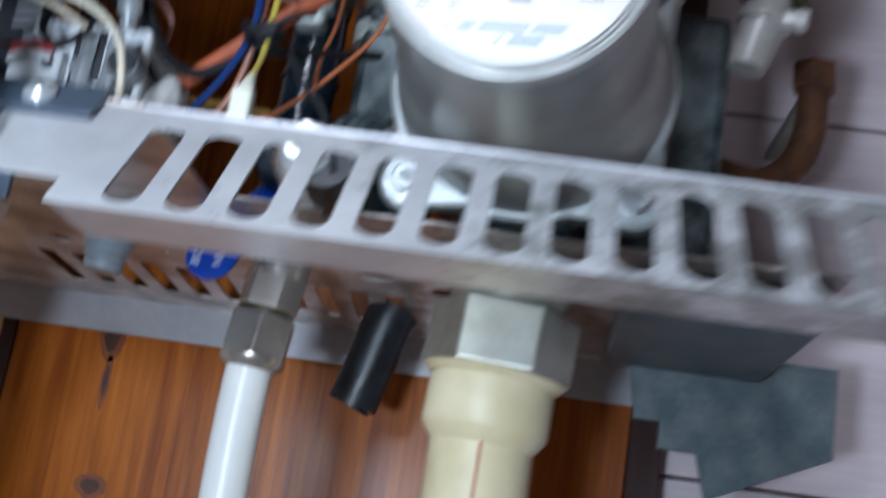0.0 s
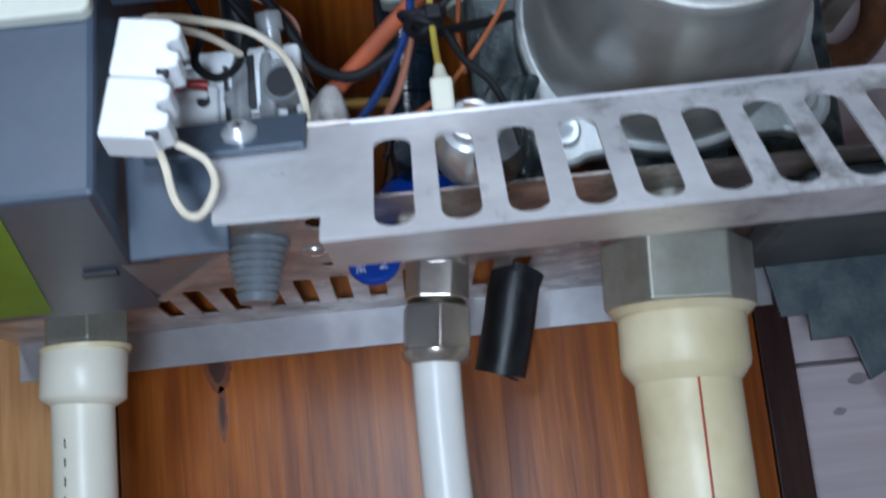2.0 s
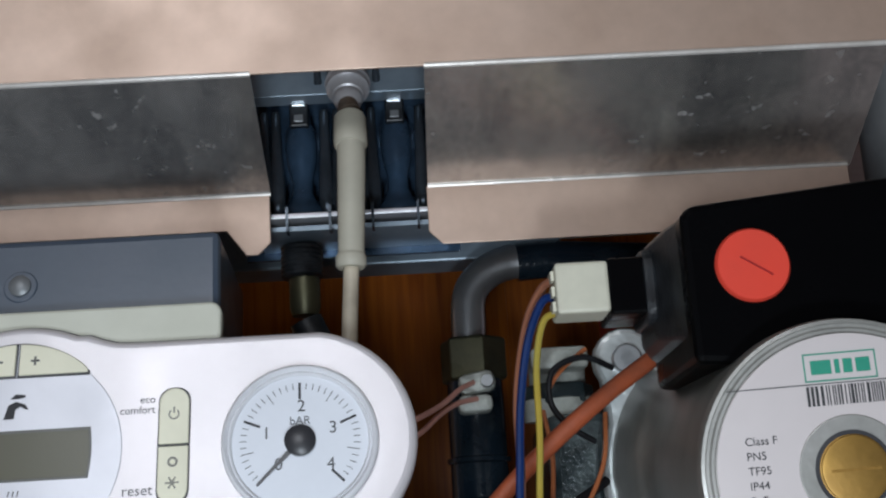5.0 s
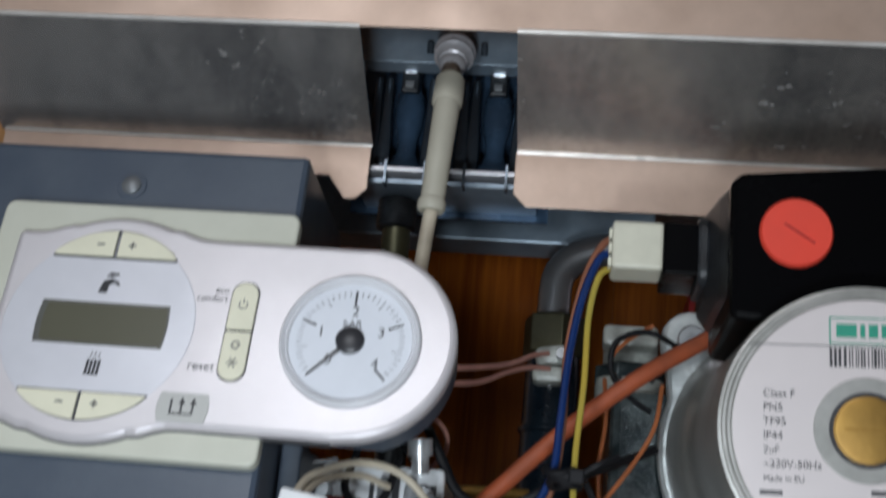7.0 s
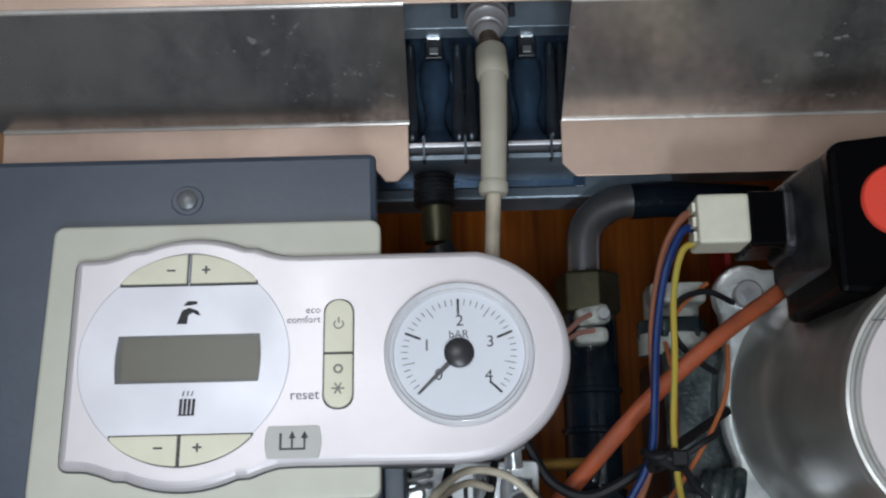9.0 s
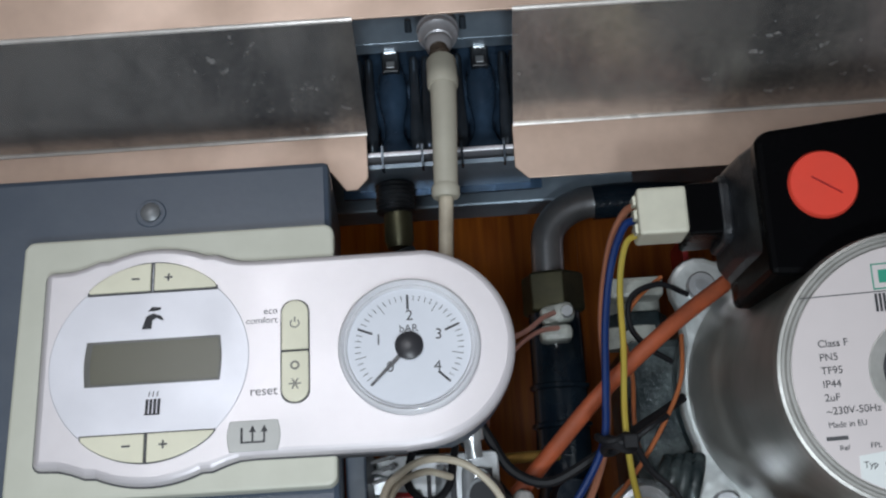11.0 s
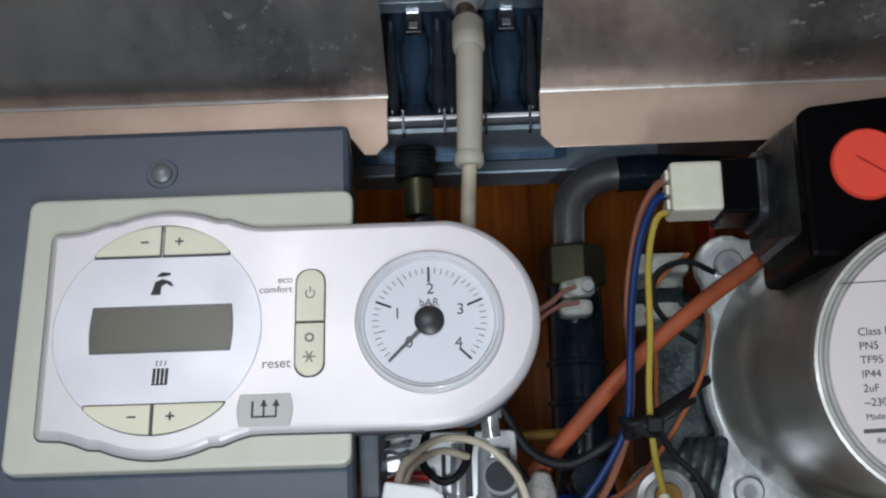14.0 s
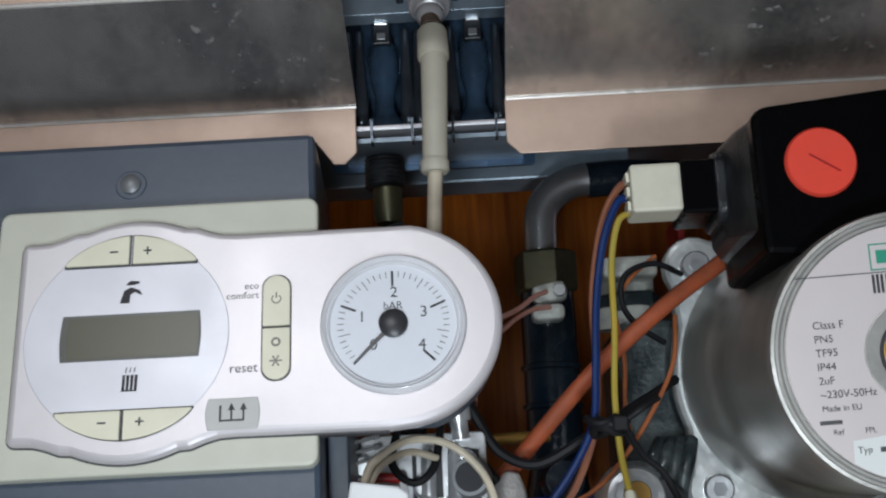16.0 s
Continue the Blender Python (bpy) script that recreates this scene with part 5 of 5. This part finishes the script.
part("plate_hole", lathe(bmesh.new(), (-0.1150, 0.3630, 1.4665), (-0.1150, 0.3620, 1.4665), ((0, 0.0022), (1, 0.0022)), 16), INK, fo)
# proud dark strips paint the black reflections between the bright ribs
for x0, x1, z0, z1 in ((-0.1090, -0.1075, 1.4460, 1.4800), (-0.1010, -0.0985, 1.4640, 1.4830), (-0.0885, -0.0855, 1.4600, 1.4800)):
    part("dark_reflection", box(bmesh.new(), x0, x1, 0.3678, 0.3700, z0, z1), INK, fo, "dark strip painted as a black reflection between bright ribs")
for x, r in ((-0.1040, 0.0034), (-0.0950, 0.0030)):
    part("chrome_rib", lathe(bmesh.new(), (x, 0.3660, 1.4460), (x + 0.0010, 0.3660, 1.4820), ((0, r), (0.5, r), (0.52, r * 0.8), (0.9, r * 0.8), (1, r * 0.5)), 18), BOLT, fo, "upright chrome rib", smooth=True)
part("coil_ring", lathe(bmesh.new(), (-0.0885, 0.3690, 1.4700), (-0.0890, 0.3630, 1.4705), ((0, 0.0072), (0.7, 0.0072), (1, 0.0064)), 26), STEEL_PIPE, fo, "grey rim of the coil", smooth=True)
part("coil", lathe(bmesh.new(), (-0.0890, 0.3632, 1.4705), (-0.0891, 0.3620, 1.4706), ((0, 0.0052), (1, 0.0050)), 24), INK, fo, "dark open end of the coil", smooth=True)
part("lower_coil", lathe(bmesh.new(), (-0.094, 0.367, 1.4470), (-0.094, 0.367, 1.4580), ((0, 0.0075), (0.9, 0.0075), (1, 0.006)), 20), BLACK_GREY, fo, smooth=True)
# red and white rods stand in for stripes reflected in the block
part("red_reflection", tube(bmesh.new(), [(-0.128, 0.3600, 1.4685), (-0.121, 0.3590, 1.4715), (-0.113, 0.3605, 1.4712)], 0.0016, 12), RED_WIRE, fo, "dark red streak standing in for a reflection", smooth=True)
part("white_reflection", tube(bmesh.new(), [(-0.128, 0.3590, 1.4650), (-0.121, 0.3580, 1.4678), (-0.113, 0.3595, 1.4675)], 0.0014, 12), WHITE, fo, smooth=True)
part("post", lathe(bmesh.new(), (-0.0915, 0.368, 1.4840), (-0.0925, 0.366, 1.4960), ((0, 0.0032), (0.5, 0.0032), (0.52, 0.0046), (1, 0.0046)), 14), BOLT, fo, smooth=True)
part("inner_bracket", box(bmesh.new(), -0.1345, -0.1275, 0.3360, 0.4000, 1.4640, 1.4870), DARK_BOX, ctrl, "dark ribbed bracket inside the housing's edge", bevel=0.0008)
# bright rods added in place of the white glints on the bracket
for z in (1.4765, 1.4800, 1.4835):
    part("bracket_glint", lathe(bmesh.new(), (-0.1280, 0.3560, z), (-0.1195, 0.3585, z + 0.0022), ((0, 0.0007), (0.8, 0.0007), (0.82, 0.0012), (1, 0.0010)), 10), BOLT, ctrl, "bright rod standing in for a glint", smooth=True)

# white terminal strip hanging on the side of the control box
ts = thing("terminal_strip", (-0.119, 0.300, 1.431), "white two-way plug strip with cream wires", "connector")
TM = Matrix.Translation((-0.1183, 0.2985, 1.4485)) @ Matrix.Rotation(radians(9), 4, "Y") @ Matrix.Rotation(radians(-11), 4, "X")
for k, z in enumerate((-0.0185, 0.0003)):
    st_ = part("strip_half", prism(bmesh.new(), [(-0.0085, z), (0.0068, z), (0.0068, z + 0.003), (0.0098, z + 0.004), (0.0098, z + 0.008), (0.0062, z + 0.009), (0.0062, z + 0.0115), (0.0090, z + 0.0125), (0.0090, z + 0.0165), (0.0055, z + 0.0182), (-0.0085, z + 0.0182)], -0.006, 0.006, TM @ Matrix(((1, 0, 0, 0), (0, 0, 1, 0), (0, 1, 0, 0), (0, 0, 0, 1)))), WHITE, ts, bevel=0.0009)
    part("key_slot", box(bmesh.new(), 0.0045, 0.0075, -0.0063, -0.004, z + 0.0005, z + 0.0022, TM), INK, st_)
wire("cream_wire", [(-0.1205, 0.300, 1.4665), (-0.1180, 0.312, 1.4745), (-0.1080, 0.335, 1.4822), (-0.0950, 0.343, 1.4805), (-0.0845, 0.344, 1.4705), (-0.0800, 0.343, 1.4560), (-0.0795, 0.343, 1.4450)], 0.0013, WIRE_CREAM, "cream wire arched over to the base")
wire("cream_wire", [(-0.1190, 0.302, 1.4665), (-0.1160, 0.318, 1.4740), (-0.1080, 0.338, 1.4785), (-0.100, 0.352, 1.4770)], 0.0012, WIRE_CREAM, "cream wire bent behind the panel")
wire("cream_wire", [(-0.1155, 0.2985, 1.4310), (-0.1135, 0.298, 1.4250), (-0.1120, 0.299, 1.4170), (-0.1090, 0.3005, 1.4120), (-0.1050, 0.302, 1.4125), (-0.1015, 0.303, 1.4200), (-0.1030, 0.302, 1.4265), (-0.1075, 0.300, 1.4300), (-0.1105, 0.2985, 1.4315)], 0.0012, WIRE_CREAM, "cream wire loop under the strip")

# ---------------------------------------------------------------- pipes under the base
lp = thing("cold_water_pipe", (-0.1955, 0.48, 0.9), "white plastic water pipe with a hexagon union nut", "pipe")
part("union_nut", hexnut(bmesh.new(), (-0.1925, 0.48, 1.4430), (-0.1930, 0.48, 1.4080), 0.0370, 0.35), NUT, lp, "dull plated union nut", bevel=0.0008)
part("nut_seal", lathe(bmesh.new(), (-0.193, 0.48, 1.4085), (-0.193, 0.48, 1.4065), ((0, 0.0185), (1, 0.0180)), 32), PPR, lp, smooth=True)
part("socket", lathe(bmesh.new(), (-0.1935, 0.48, 1.4075), (-0.1950, 0.48, 1.3850), ((0, 0.0168), (0.04, 0.0174), (0.85, 0.0174), (0.9, 0.0165), (1, 0.0130)), 40), PPR_WHITE, lp, "white moulded socket", smooth=True)
part("pipe_run", lathe(bmesh.new(), (-0.1950, 0.48, 1.3870), (-0.1985, 0.48, 0.9), ((0, 0.0127), (1, 0.0127)), 32), PPR_WHITE, lp, smooth=True)
for k in range(9):
    z = 1.368 - 0.0075 * k
    part("print_mark", box(bmesh.new(), -0.1993, -0.1987, 0.4676, 0.4684, z, z + 0.0035, Matrix.Translation((-0.0015 * k / 8, 0, 0))), INK_SOFT, lp)

mp = thing("gas_tube", (-0.05, 0.475, 0.9), "white flexible tube with a chrome compression fitting", "pipe")
part("upper_collar", lathe(bmesh.new(), (-0.0445, 0.475, 1.4440), (-0.0450, 0.475, 1.4260), ((0, 0.013), (1, 0.0122)), 28), NICKEL, mp, smooth=True)
part("upper_nut", hexnut(bmesh.new(), (-0.0455, 0.475, 1.4290), (-0.0475, 0.475, 1.4115), 0.0265, 0.5), NICKEL, mp, "nickel hexagon nut", bevel=0.0007)
part("washer", lathe(bmesh.new(), (-0.0475, 0.475, 1.4120), (-0.0477, 0.475, 1.4100), ((0, 0.0118), (1, 0.0118)), 28), BRASS_OLD, mp, smooth=True)
part("lower_nut", hexnut(bmesh.new(), (-0.0477, 0.475, 1.4102), (-0.0497, 0.475, 1.3910), 0.0295, 0.15), NICKEL, mp, "larger nickel hexagon nut", bevel=0.0007)
part("ferrule", lathe(bmesh.new(), (-0.0497, 0.475, 1.3915), (-0.0500, 0.475, 1.3865), ((0, 0.0142), (0.5, 0.0138), (1, 0.0115)), 32), NICKEL, mp, smooth=True)
part("tube_run", tube(bmesh.new(), [(-0.0500, 0.475, 1.3920), (-0.0507, 0.475, 1.3700), (-0.0508, 0.475, 1.3400), (-0.0500, 0.475, 1.3080), (-0.0480, 0.476, 1.2700), (-0.040, 0.478, 1.20), (-0.040, 0.48, 0.9)], 0.0098, 28), PEX, mp, "smooth white plastic tube", smooth=True)

rp = thing("heating_pipe", (0.05, 0.478, 0.9), "ivory plastic heating pipe with a large union nut", "pipe")
part("collar", lathe(bmesh.new(), (0.0530, 0.478, 1.4440), (0.0528, 0.478, 1.4270), ((0, 0.0275), (0.35, 0.0270), (0.7, 0.0255), (1, 0.0225)), 36), NUT, rp, smooth=True)
part("union_nut", hexnut(bmesh.new(), (0.0528, 0.478, 1.4275), (0.0510, 0.478, 1.3975), 0.0630, 0.52), NUT, rp, "large dull plated union nut", bevel=0.0010)
part("nut_seal", lathe(bmesh.new(), (0.0510, 0.478, 1.3985), (0.0508, 0.478, 1.3955), ((0, 0.0300), (1, 0.0270)), 36), PPR, rp, smooth=True)
part("socket", lathe(bmesh.new(), (0.0508, 0.478, 1.3965), (0.0495, 0.478, 1.3690), ((0, 0.0252), (0.03, 0.0260), (0.72, 0.0262), (0.80, 0.0256), (1, 0.0215)), 48), PPR, rp, "yellowed moulded socket", smooth=True)
part("pipe_run", lathe(bmesh.new(), (0.0495, 0.478, 1.3720), (0.0480, 0.478, 0.9), ((0, 0.0213), (1, 0.0213)), 40), PPR, rp, smooth=True)
part("lower_coupling", lathe(bmesh.new(), (0.0492, 0.478, 1.2900), (0.0490, 0.478, 1.2500), ((0, 0.0225), (0.1, 0.0262), (0.9, 0.0262), (1, 0.0225)), 40), PPR, rp, smooth=True)
part("red_line", tube(bmesh.new(), [(0.0500, 0.4566, 1.3690), (0.0490, 0.4566, 1.3200), (0.0487, 0.4566, 1.2920)], 0.00055, 6, 4), STRIPE_RED, rp, "thin red printed line", smooth=True)

dr = thing("drain_hose", (-0.01, 0.585, 1.39), "short black rubber drain hose stub", "hose")
bm = tube(bmesh.new(), [(-0.006, 0.585, 1.4435), (-0.0100, 0.585, 1.4350), (-0.0150, 0.587, 1.4150), (-0.0215, 0.590, 1.3925)], 0.0128, 24)
part("hose_body", bm, BLACK_GREY, dr, smooth=True)
part("hose_bore", lathe(bmesh.new(), (-0.0214, 0.590, 1.3928), (-0.0217, 0.5901, 1.3922), ((0, 0.0098), (1, 0.0098)), 24), INK, dr)

bv = thing("blue_valve_handle", (-0.07, 0.462, 1.425), "blue vinyl shut-off lever marked with white words", "valve handle")
BVM = Matrix(((1, 0, 0, 0), (0, 0.35, -0.94, 0.4520), (0, 0.94, 0.35, 1.4180), (0, 0, 0, 1)))
part("grip", prism(bmesh.new(), arc(-0.0700, 0.0095, 0.0105, 180, 330, 10) + [(-0.0570, 0.0160), (-0.0480, 0.0270), (-0.0805, 0.0270)], -0.002, 0.002, BVM), BLUE, bv, bevel=0.0016)
for text, u in (("CLOSE", -0.0755), ("OPEN", -0.0665)):
    lettering(text, BVM @ Matrix.Translation((u, 0.0108, 0.0022)) @ Matrix.Rotation(radians(-90), 4, "Z"), 0.0050, WHITE, bv)
part("stem", box(bmesh.new(), -0.060, -0.044, 0.458, 0.470, 1.4400, 1.4440), NICKEL, bv, bevel=0.001)

sb = thing("filling_valve", (-0.12, 0.47, 1.42), "grey threaded filling stub under the base", "valve")
prof = [(0, 0.0138), (0.06, 0.0138)]
for k in range(7):
    r = 0.0130 - 0.0007 * k
    prof += [(0.10 + 0.12 * k, r - 0.0010), (0.15 + 0.12 * k, r)]
part("stub", lathe(bmesh.new(), (-0.1180, 0.47, 1.4435), (-0.1195, 0.47, 1.4180), prof + [(1, 0.0072)], 28), STUB, sb, smooth=True)

# ---------------------------------------------------------------- pipes beside the pump
cp = thing("copper_pipe", (0.14, 0.47, 1.4456), "rusty brown copper pipe curving behind the pump", "pipe")
part("bend", tube(bmesh.new(), [(0.118, 0.555, 1.5350), (0.150, 0.565, 1.5300), (0.168, 0.570, 1.5300), (0.183, 0.571, 1.5420), (0.190, 0.572, 1.5620), (0.191, 0.573, 1.5880)], 0.0082, 18), COPPER, cp, smooth=True)
part("pipe_nut", hexnut(bmesh.new(), (0.191, 0.573, 1.5850), (0.191, 0.573, 1.6000), 0.024, 0.3), COPPER, cp, bevel=0.0007)
part("wall_clip", box(bmesh.new(), 0.188, 0.203, 0.576, 0.6835, 1.5860, 1.5920), NUT, cp, "small clip to the wall", bevel=0.0010)
vs = thing("expansion_vessel_pipe", (0.150, 0.47, 1.55), "smooth grey steel casing with a ribbed fitting below, beside the chamber", "pipe")
part("casing", lathe(bmesh.new(), (0.150, 0.470, 1.586), (0.152, 0.470, 2.0), ((0, 0.013), (0.008, 0.0175), (0.03, 0.0195), (0.07, 0.0205), (1, 0.0205)), 40), STEEL_PIPE, vs, smooth=True)
part("collar", lathe(bmesh.new(), (0.150, 0.470, 1.5875), (0.149, 0.470, 1.5800), ((0, 0.0150), (0.2, 0.0162), (0.8, 0.0160), (1, 0.0120)), 28), BRASS_OLD, vs, "tarnished brass collar", smooth=True)
part("fitting_neck", lathe(bmesh.new(), (0.149, 0.470, 1.5810), (0.140, 0.470, 1.5450), ((0, 0.0085), (0.25, 0.0105), (0.3, 0.0120), (0.42, 0.0120), (0.45, 0.0100), (0.8, 0.0090), (1, 0.0080)), 24), FITTING, vs, "cloudy beige-grey neck", smooth=True)
part("side_spigot", lathe(bmesh.new(), (0.146, 0.466, 1.5690), (0.163, 0.462, 1.5665), ((0, 0.0045), (0.7, 0.0045), (0.75, 0.0056), (1, 0.0050)), 16), FITTING, vs, smooth=True)

# hydraulic block and small fittings between the valve and the pump
hb = thing("hydraulic_block", (-0.02, 0.47, 1.4456), "dusty dark hydraulic block with ports between valve and pump", "hydraulic block")
part("block_body", box(bmesh.new(), -0.024, 0.010, 0.448, 0.520, 1.4450, 1.5350), CASTING, hb, bevel=0.004)
part("upper_port", lathe(bmesh.new(), (-0.016, 0.470, 1.534), (-0.016, 0.468, 1.5640), ((0, 0.0150), (0.3, 0.0150), (0.35, 0.0120), (0.9, 0.0120), (1, 0.0100)), 24), CLEAR, hb, "cloudy grey upper port", smooth=True)
part("port_nut", hexnut(bmesh.new(), (-0.016, 0.469, 1.5400), (-0.016, 0.469, 1.5490), 0.031, 0.4), CASTING, hb, bevel=0.0007)
part("side_lug", box(bmesh.new(), -0.0290, -0.0060, 0.440, 0.455, 1.5520, 1.5610), CLEAR, hb, bevel=0.002)
rc = thing("red_clip", (0.0093, 0.46, 1.582), "small red plastic clip behind the plug", "clip")
part("clip_body", box(bmesh.new(), 0.0060, 0.0126, 0.455, 0.466, 1.5815, 1.5880), RED_WIRE, rc, bevel=0.0012)
part("clip_stem", box(bmesh.new(), 0.0080, 0.0105, 0.464, 0.495, 1.5600, 1.5830), RED_WIRE, rc)
